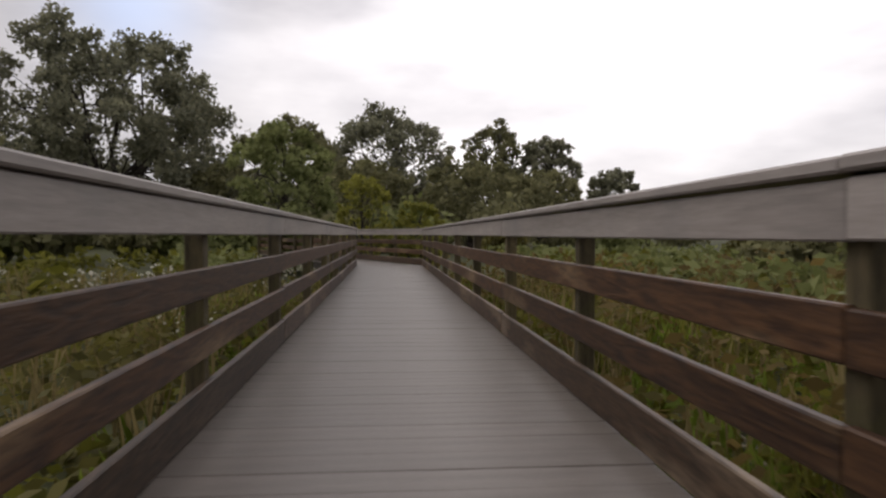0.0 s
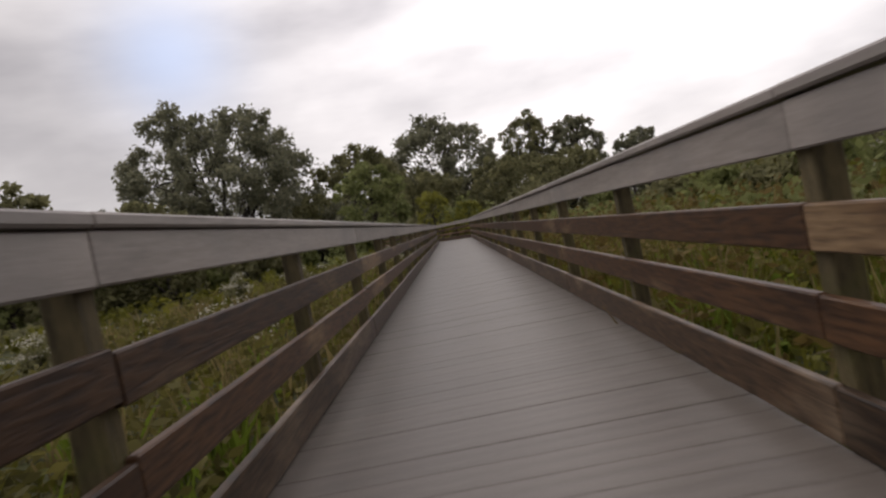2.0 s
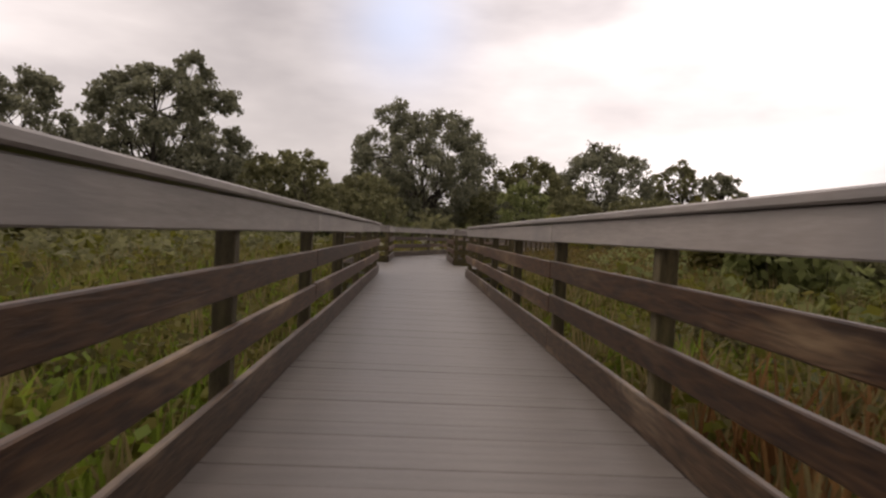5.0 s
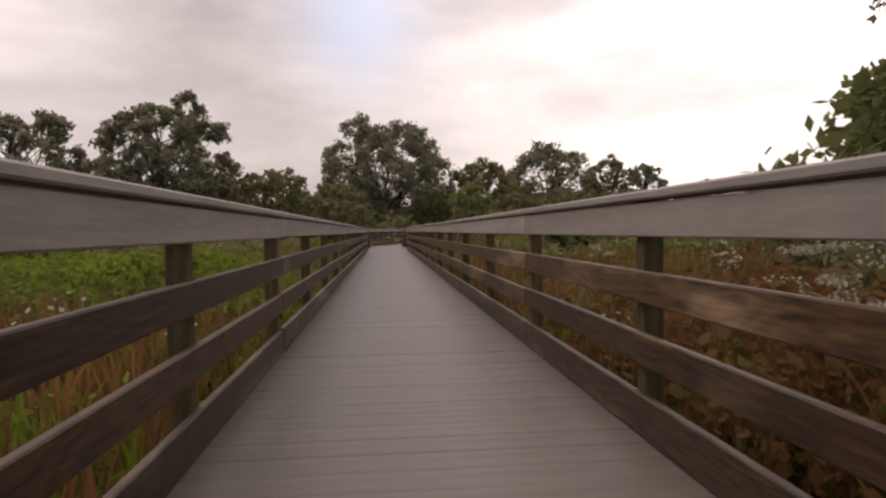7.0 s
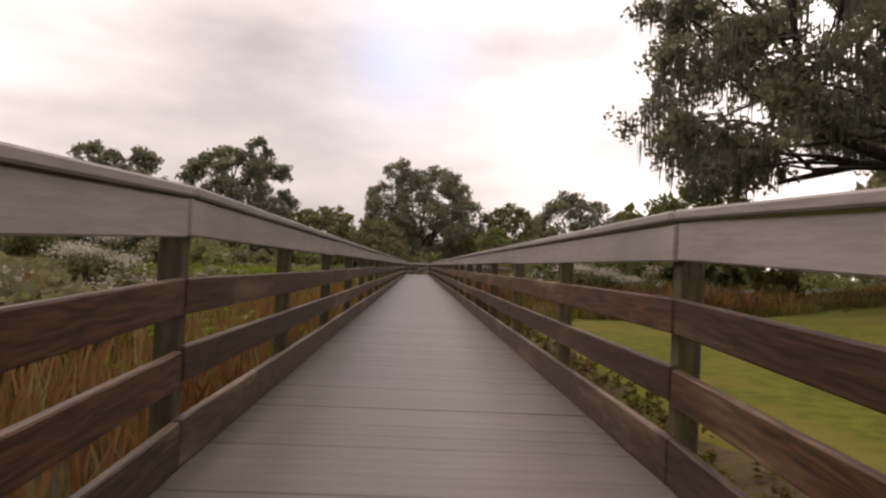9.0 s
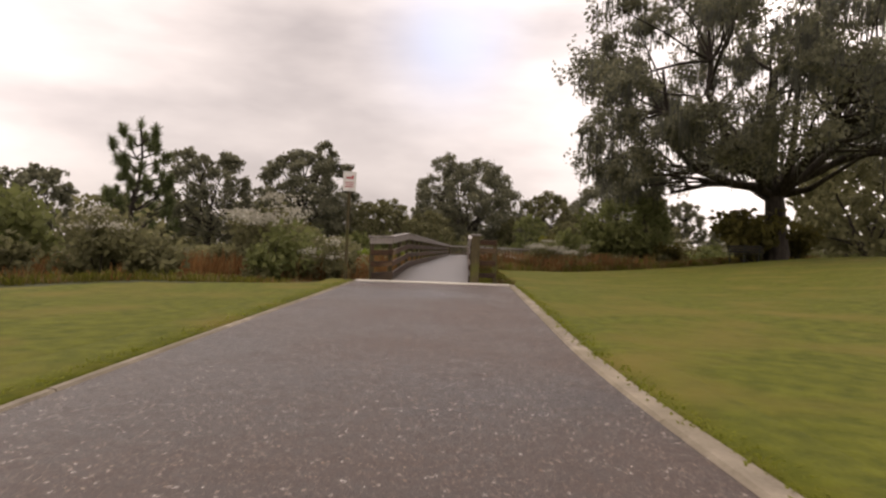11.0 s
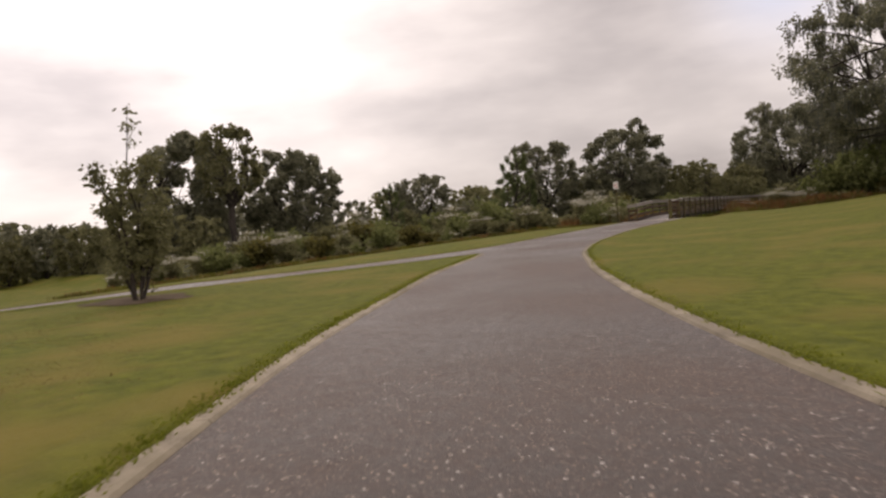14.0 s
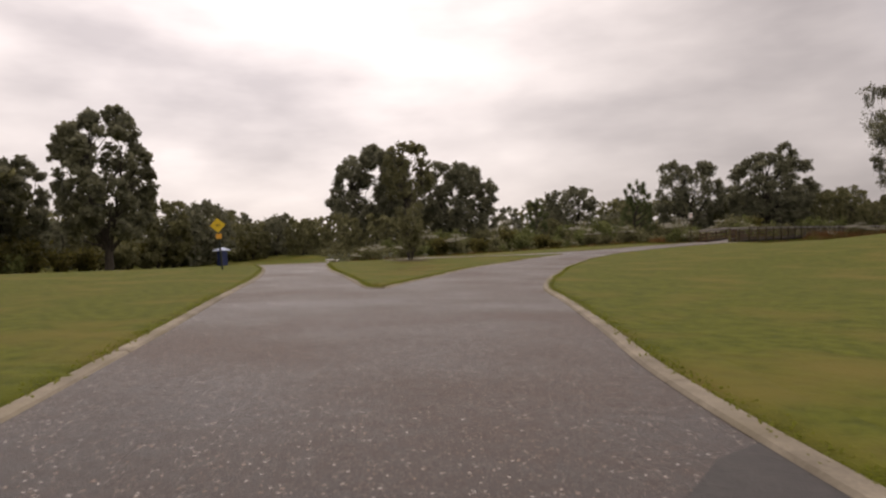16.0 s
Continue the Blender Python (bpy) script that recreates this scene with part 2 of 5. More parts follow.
M_GREY = leaf_material("dull green leaves", (0.084, 0.083, 0.041), (0.225, 0.216, 0.106))
M_GREEN = leaf_material("bright leaves", (0.085, 0.098, 0.030), (0.205, 0.220, 0.085))
M_MARSH = leaf_material("marsh leaves", (0.054, 0.057, 0.008), (0.160, 0.152, 0.027))
M_BROWN = leaf_material("browning leaves", (0.062, 0.045, 0.014), (0.165, 0.118, 0.038))
M_SAP = leaf_material("yellow-green leaves", (0.120, 0.122, 0.024), (0.300, 0.290, 0.060))
M_WILLOW = leaf_material("willow leaves", (0.110, 0.128, 0.046), (0.255, 0.275, 0.110))
M_LIME = leaf_material("fresh green leaves", (0.064, 0.092, 0.010), (0.190, 0.250, 0.035))
M_DIM = leaf_material("dark undergrowth", (0.048, 0.045, 0.013), (0.150, 0.132, 0.038))
M_REDGRASS = leaf_material("russet grass", (0.09, 0.038, 0.014), (0.24, 0.13, 0.05))
M_RUST = leaf_material("russet leaves", (0.080, 0.036, 0.014), (0.205, 0.105, 0.042))
M_LITTER = leaf_material("dead leaves", (0.035, 0.02, 0.009), (0.16, 0.095, 0.045))
M_TAN = leaf_material("straw grass", (0.11, 0.085, 0.035), (0.24, 0.19, 0.085))
M_BLADE = leaf_material("grass blades", (0.105, 0.122, 0.014), (0.215, 0.230, 0.036))
M_FLOWER = leaf_material("white blossom", (0.26, 0.245, 0.19), (0.52, 0.50, 0.42))
M_MOSS = leaf_material("hanging moss", (0.075, 0.078, 0.062), (0.16, 0.163, 0.135), 0.9)
M_NEEDLE = leaf_material("pine needles", (0.06, 0.075, 0.032), (0.15, 0.175, 0.075))


def plain(name, colour, rough=0.5, metal=0.0):
    m = material(name, tuple(c * 0.85 for c in colour), tuple(min(1, c * 1.1) for c in colour), 6, rough, 0.05, (1, 1, 1), 0, 60)
    m.node_tree.nodes["Principled BSDF"].inputs["Metallic"].default_value = metal
    return m


M_YELLOW = plain("yellow sign sheeting", (0.62, 0.42, 0.02), 0.4)
M_AMBER = plain("amber sign sheeting", (0.62, 0.30, 0.03), 0.4)
M_WHITE = plain("white sign sheeting", (0.72, 0.70, 0.68), 0.4)
M_RED = plain("red sign print", (0.45, 0.04, 0.05), 0.4)
M_TANWOOD = plain("bare pale wood", (0.46, 0.40, 0.31), 0.7)
M_BLUE = plain("blue painted panel", (0.012, 0.022, 0.09), 0.5)
M_ROOF = plain("pale blue roof", (0.40, 0.46, 0.60), 0.6)
M_STEEL = plain("dark green steel", (0.02, 0.026, 0.018), 0.5, 0.3)


def asphalt():
    """Worn asphalt: dark binder, pale stone chips of about a centimetre, damp patches."""
    m = bpy.data.materials.new("worn asphalt")
    m.use_nodes = True
    nt = m.node_tree
    N, L = nt.nodes.new, nt.links.new
    bsdf = nt.nodes["Principled BSDF"]
    coord, chips, sel, big, mid = N("ShaderNodeTexCoord"), N("ShaderNodeTexVoronoi"), N("ShaderNodeValToRGB"), N("ShaderNodeTexNoise"), N("ShaderNodeTexNoise")
    chips.inputs["Scale"].default_value = 135
    big.inputs["Scale"].default_value, big.inputs["Detail"].default_value = 0.35, 5
    mid.inputs["Scale"].default_value, mid.inputs["Detail"].default_value = 9, 4
    for n in (chips, big, mid):
        L(coord.outputs["Object"], n.inputs["Vector"])
    sep = N("ShaderNodeSeparateColor")
    L(chips.outputs["Color"], sep.inputs["Color"])
    e = sel.color_ramp.elements
    e[0].position, e[0].color = 0.0, (0.0272, 0.0194, 0.0160, 1)
    e[1].position, e[1].color = 1.0, (0.27, 0.235, 0.21, 1)
    a = e.new(0.55)
    a.color = (0.0435, 0.0316, 0.0260, 1)
    b = e.new(0.93)
    b.color = (0.074, 0.0553, 0.0460, 1)
    L(sep.outputs["Red"], sel.inputs["Fac"])
    damp = N("ShaderNodeValToRGB")
    damp.color_ramp.elements[0].position, damp.color_ramp.elements[0].color = 0.33, (0.52, 0.46, 0.46, 1)
    damp.color_ramp.elements[1].position, damp.color_ramp.elements[1].color = 0.67, (1.28, 1.08, 0.97, 1)
    add = N("ShaderNodeMath")
    add.operation = "MULTIPLY_ADD"
    L(mid.outputs["Fac"], add.inputs[0])
    add.inputs[1].default_value = 0.35
    L(big.outputs["Fac"], add.inputs[2])
    sub = N("ShaderNodeMath")
    sub.operation = "SUBTRACT"
    L(add.outputs[0], sub.inputs[0])
    sub.inputs[1].default_value = 0.17
    L(sub.outputs[0], damp.inputs["Fac"])
    mul = N("ShaderNodeMix")
    mul.data_type, mul.blend_type = "RGBA", "MULTIPLY"
    mul.inputs["Factor"].default_value = 1
    L(sel.outputs["Color"], mul.inputs["A"])
    L(damp.outputs["Color"], mul.inputs["B"])
    # larger loose chips, pale or rusty, scattered thinly
    loose, sep2, pick, mix = N("ShaderNodeTexVoronoi"), N("ShaderNodeSeparateColor"), N("ShaderNodeMath"), N("ShaderNodeMix")
    loose.inputs["Scale"].default_value = 74
    L(coord.outputs["Object"], loose.inputs["Vector"])
    L(loose.outputs["Color"], sep2.inputs["Color"])
    pick.operation = "GREATER_THAN"
    L(sep2.outputs["Red"], pick.inputs[0])
    drift = N("ShaderNodeMapRange")
    L(sub.outputs[0], drift.inputs["Value"])
    drift.inputs["From Min"].default_value, drift.inputs["From Max"].default_value = 0.38, 0.62
    drift.inputs["To Min"].default_value, drift.inputs["To Max"].default_value = 0.968, 0.996
    L(drift.outputs["Result"], pick.inputs[1])
    hue = N("ShaderNodeValToRGB")
    h = hue.color_ramp.elements
    h[0].color, h[1].color = (0.20, 0.13, 0.085, 1), (0.40, 0.37, 0.34, 1)
    L(sep2.outputs["Green"], hue.inputs["Fac"])
    mix.data_type = "RGBA"
    L(pick.outputs[0], mix.inputs["Factor"])
    L(mul.outputs["Result"], mix.inputs["A"])
    L(hue.outputs["Color"], mix.inputs["B"])
    L(mix.outputs["Result"], bsdf.inputs["Base Color"])
    wet = N("ShaderNodeMapRange")
    L(sub.outputs[0], wet.inputs["Value"])
    wet.inputs["From Min"].default_value, wet.inputs["From Max"].default_value = 0.35, 0.65
    wet.inputs["To Min"].default_value, wet.inputs["To Max"].default_value = 0.40, 0.64
    L(wet.outputs["Result"], bsdf.inputs["Roughness"])
    bsdf.inputs["Specular IOR Level"].default_value = 0.5
    bump = N("ShaderNodeBump")
    bump.inputs["Strength"].default_value, bump.inputs["Distance"].default_value = 0.7, 0.008
    L(chips.outputs["Distance"], bump.inputs["Height"])
    L(bump.outputs["Normal"], bsdf.inputs["Normal"])
    return m


M_ASPHALT = asphalt()
M_PATCH = material("asphalt repair", (0.014, 0.011, 0.010), (0.036, 0.029, 0.026), 14, 0.55, 0.4, (1, 1, 1), 0, 90)


# ---- mesh helpers ----
def mesh_from(name, verts, faces, mat, smooth=False):
    me = bpy.data.meshes.new(name)
    me.from_pydata(verts, [], faces)
    me.materials.append(mat)
    if smooth:
        me.polygons.foreach_set("use_smooth", [True] * len(me.polygons))
    me.update()
    return me


def quads_mesh(name, corners, mat):
    """A mesh of loose quads from an (n, 4, 3) array."""
    n = len(corners)
    me = bpy.data.meshes.new(name)
    me.vertices.add(4 * n)
    me.vertices.foreach_set("co", np.asarray(corners, dtype=np.float32).reshape(-1))
    me.loops.add(4 * n)
    me.loops.foreach_set("vertex_index", np.arange(4 * n, dtype=np.int32))
    me.polygons.add(n)
    me.polygons.foreach_set("loop_start", np.arange(0, 4 * n, 4, dtype=np.int32))
    me.polygons.foreach_set("loop_total", np.full(n, 4, dtype=np.int32))
    me.materials.append(mat)
    me.update(calc_edges=True)
    me.validate()
    return me


def obj(name, me, parent=None, m=None, label=""):
    ob = new(name, me)
    if m is not None:
        ob.matrix_basis = m
    if parent:
        ob.parent = parent
    if label:
        ob["label"] = label
    return ob


def part(name, bm, mat, parent, label="", m=None):
    me = bpy.data.meshes.new(name)
    bm.to_mesh(me)
    bm.free()
    me.materials.append(mat)
    return obj(name, me, parent, m, label)


def box_mesh(name, sx, sy, sz, mat, bevel=0.006):
    """A box with chamfered long edges, centred on the origin: 6 sides, 44 triangles."""
    bm = bmesh.new()
    bmesh.ops.create_cube(bm, size=1)
    bmesh.ops.scale(bm, vec=(sx, sy, sz), verts=bm.verts)
    if bevel:
        bmesh.ops.bevel(bm, geom=bm.edges[:], offset=bevel, segments=1, affect="EDGES")
    me = bpy.data.meshes.new(name)
    bm.to_mesh(me)
    bm.free()
    me.materials.append(mat)
    return me


def smoothstep(a, b, v):
    t = np.clip((np.asarray(v, dtype=float) - a) / (b - a), 0, 1)
    return t * t * (3 - 2 * t)


# ---- plan ----
W = 0.942                      # half the clear width of the boardwalk
NEAR, FAR = -5.0, 0.0          # the two ends of the passing platform
PW = 1.83                      # half the width of the platform
BEND = 4.46
TH = radians(18.3)             # turn of the walk past the platform
RAMP, END_Y, END_Z = -49.9, -54.8, -0.2
MARSH = -0.8
DIR = Vector((math.sin(TH), math.cos(TH), 0))
NRM = Vector((math.cos(TH), -math.sin(TH), 0))
REACH = 40.4                   # length of the walk from the first bend to the second
TH2 = radians(18.3 - 22.5)     # heading past the second bend
DIR2 = Vector((math.sin(TH2), math.cos(TH2), 0))
NRM2 = Vector((math.cos(TH2), -math.sin(TH2), 0))

RIGHT = [(1.9, -55.2), (1.9, -60), (1.9, -65.3), (2.1, -68.7), (2.44, -72.3), (2.89, -75.8), (3.68, -79.3), (4.88, -82.7), (6.08, -85.7), (8.52, -90.8), (10.9, -95.0),
         (12.1, -97.1), (14.0, -100.0), (16.0, -102.3), (18.1, -104.8), (20.0, -107.1), (22.9, -109.9), (27.5, -113.6), (34, -118), (44, -124)]
LEFT = [(-1.7, -55.2), (-1.6, -61), (-1.5, -66.5), (-1.35, -72), (-1.4, -74.6), (-1.9, -76.6), (-2.8, -79.0), (-4.0, -81.3), (-5.6, -83.6), (-8.4, -86.2), (-11.0, -87.6), (-14, -87.4), (-20, -85.6), (-30, -83.5)]
ISLE_MAIN = [(-0.02, -78.0), (0.26, -78.25), (0.62, -79.4), (1.9, -83.6), (3.15, -86.8), (5.1, -91.3), (6.9, -94.7), (8.4, -97.1), (9.6, -99.1), (10.4, -100.45), (11.0, -101.4), (11.35, -101.95)]
ISLE_LEFT = [(11.35, -101.95), (11.1, -102.15), (10.5, -101.85), (8.5, -100.55), (5.6, -98.7), (2.8, -97.0), (0, -95.1), (-2.7, -93.2), (-4.6, -91.6), (-5.4, -90.3)]
ISLE_FAR = [(-5.4, -90.3), (-5.3, -88.8), (-4.5, -86.2), (-3.2, -83.6), (-1.6, -81.0), (-0.55, -79.0), (-0.3, -78.25), (-0.02, -78.0)]
OUTER = [(44, -131), (33, -122.6), (22.5, -114.0), (16.6, -109.4), (10.4, -105.0), (7.0, -102.55), (4.0, -100.45), (-1.5, -97.0), (-6.0, -94.7), (-12, -92.2), (-20, -89.8), (-30, -87.6)]

ROAD_Y = [-140, -114.8, -109, -102.5, -95, -88, -80, -75, -64, -55]
ROAD_Z = [0.0, -0.14, -0.18, -0.28, -0.38, -0.44, -0.42, -0.36, -0.27, -0.2]


def smooth(line, step=0.6):
    """Catmull-Rom through the points of a plan line, at even steps."""
    p = np.array([line[0], *line, line[-1]], dtype=float)
    out = []
    for i in range(1, len(p) - 2):
        n = max(1, int(np.linalg.norm(p[i + 1] - p[i]) / step))
        for k in range(n):
            t = k / n
            out.append(0.5 * (2 * p[i] + (p[i + 1] - p[i - 1]) * t + (2 * p[i - 1] - 5 * p[i] + 4 * p[i + 1] - p[i + 2]) * t * t + (3 * p[i] - p[i - 1] - 3 * p[i + 1] + p[i + 2]) * t ** 3))
    out.append(p[-1])
    return np.array(out)


RIGHT_S, LEFT_S, OUTER_S = smooth(RIGHT), smooth(LEFT), smooth(OUTER)
ISLE_S = np.concatenate([smooth(ISLE_MAIN)[:-1], smooth(ISLE_LEFT)[:-1], smooth(ISLE_FAR)[:-1]])
OUTLINE = np.concatenate([RIGHT_S, OUTER_S, LEFT_S[::-1]])


def inside(x, y, poly):
    """Which of the points lie within a closed plan line."""
    res = np.zeros(x.shape, bool)
    n = len(poly)
    for i in range(n):
        (x0, y0), (x1, y1) = poly[i], poly[(i + 1) % n]
        if y0 == y1:
            continue
        res ^= ((y0 > y) != (y1 > y)) & (x < (x1 - x0) * (y - y0) / (y1 - y0) + x0)
    return res


def distance(x, y, line):
    d = np.full(x.shape, 1e9)
    for (x0, y0), (x1, y1) in zip(line[:-1], line[1:]):
        dx, dy = x1 - x0, y1 - y0
        t = np.clip(((x - x0) * dx + (y - y0) * dy) / max(dx * dx + dy * dy, 1e-9), 0, 1)
        d = np.minimum(d, np.hypot(x - x0 - t * dx, y - y0 - t * dy))
    return d


def road_z(x, y):
    return np.interp(y, ROAD_Y, ROAD_Z) - 0.06 * np.clip(-np.asarray(x, dtype=float) - 6, 0, 38)


def on_lawn(x, y):
    """True on mown grass, false on marsh ground."""
    x, y = np.asarray(x, dtype=float), np.asarray(y, dtype=float)
    edge_w = np.interp(x, [-90, -17, -15, -12, -6.5, -2.2, 2.4, 3.4, 6], [-40, -72, -66, -61.5, -59.2, -55.9, -54.9, -50, -47])
    east = (x > np.interp(y, [-60, -54, -52, -37], [2.2, 1.75, 1.5, 1.5])) & (y < np.interp(x, [2, 3.5, 9, 16, 24, 60], [-36.8, -34.0, -34, -30.5, -27, -22]))
    return (y < edge_w) | east


def height(x, y):
    """Ground level: marsh round the boardwalk, lawn by the road, a knoll to the east, a fall to the west."""
    x, y = np.asarray(x, dtype=float), np.asarray(y, dtype=float)
    land = np.maximum(smoothstep(-52, -58, y), 0.75 * smoothstep(1.2, 2.4, x) * smoothstep(-26, -38, y))
    base = MARSH + (road_z(x, y) - MARSH) * land - 0.02 * np.clip(-x - 20, 0, 60) * (1 - land)
    knoll = 1.35 * smoothstep(5, 24, x) * smoothstep(-92, -62, y) * smoothstep(8, -20, y)
    knoll = knoll + 0.12 * smoothstep(4, 14, x) * smoothstep(-98, -80, y) * smoothstep(-50, -66, y)
    rough = 0.05 * np.sin(x * 0.7 + 1.3) * np.cos(y * 0.53) * (1 - land)
    return base + knoll + rough


def ground_z(x, y):
    """The ground sheet: as height(), sunk a little under the asphalt."""
    z = height(x, y)
    near = (y < -54) & (x > -48) & (x < 46) & (y > -133)
    road = np.zeros(x.shape, bool)
    xs, ys = x[near], y[near]
    r = inside(xs, ys, OUTLINE)
    isle = inside(xs, ys, ISLE_S)
    gap = np.minimum.reduce([distance(xs, ys, q) for q in (RIGHT_S, LEFT_S, OUTER_S, np.concatenate([ISLE_S, ISLE_S[:1]]))])
    low = (r & ~isle) | (gap < 0.12)
    road[near] = low
    flat = np.where(road, road_z(x, y) - 0.09, z)
    lawn = near.copy()
    lawn[near] = ~low
    edge = np.zeros(x.shape)
    edge[near] = np.exp(-np.maximum(gap - 0.12, 0) / 2.5)
    flat = np.where(lawn & (edge > 0), flat * (1 - edge) + (road_z(x, y) + 0.03) * edge, flat)
    return flat


def axis(parts):
    return np.unique(np.concatenate([np.arange(a, b, s) for a, b, s in parts]).round(3))


def build_ground():
    xs = axis([(-900, -100, 50), (-100, -49, 3), (-49, -30, 0.8), (-30, 48, 0.5), (48, 100, 3), (100, 901, 50)])
    ys = axis([(-900, -200, 50), (-200, -134, 4), (-134, -54, 0.5), (-54, -34, 0.5), (-34, 60, 0.8), (60, 160, 4), (160, 901, 50)])
    X, Y = np.meshgrid(xs, ys)
    Z = ground_z(X, Y)
    nx, ny = len(xs), len(ys)
    idx = np.arange(nx * ny).reshape(ny, nx)
    f = np.stack([idx[:-1, :-1], idx[:-1, 1:], idx[1:, 1:], idx[1:, :-1]], -1).reshape(-1, 4)
    me = mesh_from("ground", np.stack([X, Y, Z], -1).reshape(-1, 3), f, M_LAWN, True)
    me.materials.append(M_SOIL)
    cx, cy = X[:-1, :-1].ravel() + 0.2, Y[:-1, :-1].ravel() + 0.2
    me.polygons.foreach_set("material_index", np.where(on_lawn(cx, cy), 0, 1).astype(np.int32))
    return tagged(obj("ground", me), "yellowish mown lawn running into dark marsh ground", "ground", kind="structure")


build_ground()


def build_patch():
    """A darker repair in the asphalt beside the kerb."""
    edge = [(20.7, -107.72), (20.64, -108.2), (20.72, -108.7), (21.1, -109.2), (21.6, -109.6), (22.35, -109.4), (21.6, -108.7)]
    v = [(x, y, float(road_z(x, y)) + 0.004) for x, y in edge]
    tagged(obj("asphalt_patch", mesh_from("asphalt_patch", v, [tuple(range(len(v)))], M_PATCH)), "darker smooth asphalt repair beside the kerb", "asphalt patch", kind="structure")


build_patch()


def grown(line, by):
    """A closed plan line pushed outwards (or inwards, by a negative amount)."""
    q = np.asarray(line, dtype=float)
    d = np.roll(q, -1, axis=0) - np.roll(q, 1, axis=0)
    d /= np.maximum(np.linalg.norm(d, axis=1), 1e-9)[:, None]
    area = 0.5 * np.sum(q[:, 0] * np.roll(q[:, 1], -1) - np.roll(q[:, 0], -1) * q[:, 1])
    return q + np.stack([d[:, 1], -d[:, 0]], -1) * by * (1 if area > 0 else -1)


def build_road():
    """One asphalt sheet between the kerbs, with the grass island left open."""
    edge, hole = grown(OUTLINE, 0.05), grown(ISLE_S, -0.05)
    gx, gy = np.meshgrid(np.arange(-46, 44, 1.1), np.arange(-131, -55, 1.1))
    gx, gy = gx.ravel(), gy.ravel()
    lines = (edge, hole)
    far = np.minimum.reduce([distance(gx, gy, np.concatenate([q, q[:1]])) for q in lines]) > 0.35
    ok = inside(gx, gy, edge) & ~inside(gx, gy, hole) & far
    pts = np.concatenate([edge, hole, np.stack([gx[ok], gy[ok]], -1)])
    n, m = len(edge), len(hole)
    edges = [(i, (i + 1) % n) for i in range(n)] + [(n + i, n + (i + 1) % m) for i in range(m)]
    v, _, f, _, _, _ = mathutils.geometry.delaunay_2d_cdt([Vector(q) for q in pts.tolist()], edges, [], 0, 1e-4)
    v = np.array([tuple(q) for q in v])
    tri = np.array([tuple(q) for q in f if len(q) == 3])
    c = v[tri].mean(axis=1)
    tri = tri[inside(c[:, 0], c[:, 1], edge) & ~inside(c[:, 0], c[:, 1], hole)]
    a, b = v[tri[:, 1]] - v[tri[:, 0]], v[tri[:, 2]] - v[tri[:, 0]]
    flip = a[:, 0] * b[:, 1] - a[:, 1] * b[:, 0] < 0
    tri[flip] = tri[flip][:, ::-1]
    me = mesh_from("road", np.column_stack([v, road_z(v[:, 0], v[:, 1])]), tri.tolist(), M_ASPHALT, True)
    tagged(obj("road", me), "worn wet asphalt path with pale stone chips, forking round a grass island", "road", kind="structure")


build_road()


def kerb(line, side, width, top, label):
    """Concrete edging in cast lengths of about three metres, with open joints."""
    holder = tagged(obj("kerb", None), label, "kerb", kind="structure")
    pts = np.asarray(line, dtype=float)
    s = np.concatenate([[0], np.cumsum(np.hypot(*np.diff(pts, axis=0).T))])
    count = max(1, round(s[-1] / 3.0))
    for k in range(count):
        q = np.linspace(s[-1] * k / count + 0.006, s[-1] * (k + 1) / count - 0.006, 7)
        c = np.stack([np.interp(q, s, pts[:, 0]), np.interp(q, s, pts[:, 1])], -1)
        d = np.gradient(c, axis=0)
        d /= np.linalg.norm(d, axis=1)[:, None]
        n = np.stack([d[:, 1], -d[:, 0]], -1) * side
        dz = random.uniform(-0.004, 0.004)
        v, f = [], []
        prof = ((-0.01, -0.14), (-0.01, top - 0.02), (0.012, top), (width - 0.015, top), (width, top - 0.015), (width, -0.14))
        for i in range(7):
            z = float(road_z(*c[i]))
            for off, h in prof:
                p = c[i] + n[i] * off
                v.append((p[0], p[1], z + h + dz))
        m = len(prof)
        for i in range(6):
            for j in range(m - 1):
                f.append((i * m + j, i * m + j + 1, (i + 1) * m + j + 1, (i + 1) * m + j))
        f += [tuple(range(m)), tuple(range(6 * m + m - 1, 6 * m - 1, -1))]
        me = mesh_from("kerb_length", v, f, M_KERB)
        bm = bmesh.new()
        bm.from_mesh(me)
        bmesh.ops.recalc_face_normals(bm, faces=bm.faces)
        bm.to_mesh(me)
        bm.free()
        obj("kerb_length", me, holder)
    return holder


kerb(RIGHT_S, -1, 0.15, 0.022, "pale stained concrete kerb along the lawn")
kerb(OUTER_S, -1, 0.15, 0.022, "pale concrete kerb along the side path")
kerb(np.concatenate([smooth(ISLE_FAR)[:-1], smooth(ISLE_MAIN)[:-1], smooth(ISLE_LEFT)]), 1, 0.15, 0.022, "pale concrete kerb round the grass island")
kerb(LEFT_S, 1, 0.07, 0.014, "thin sunken concrete edging, half overgrown")


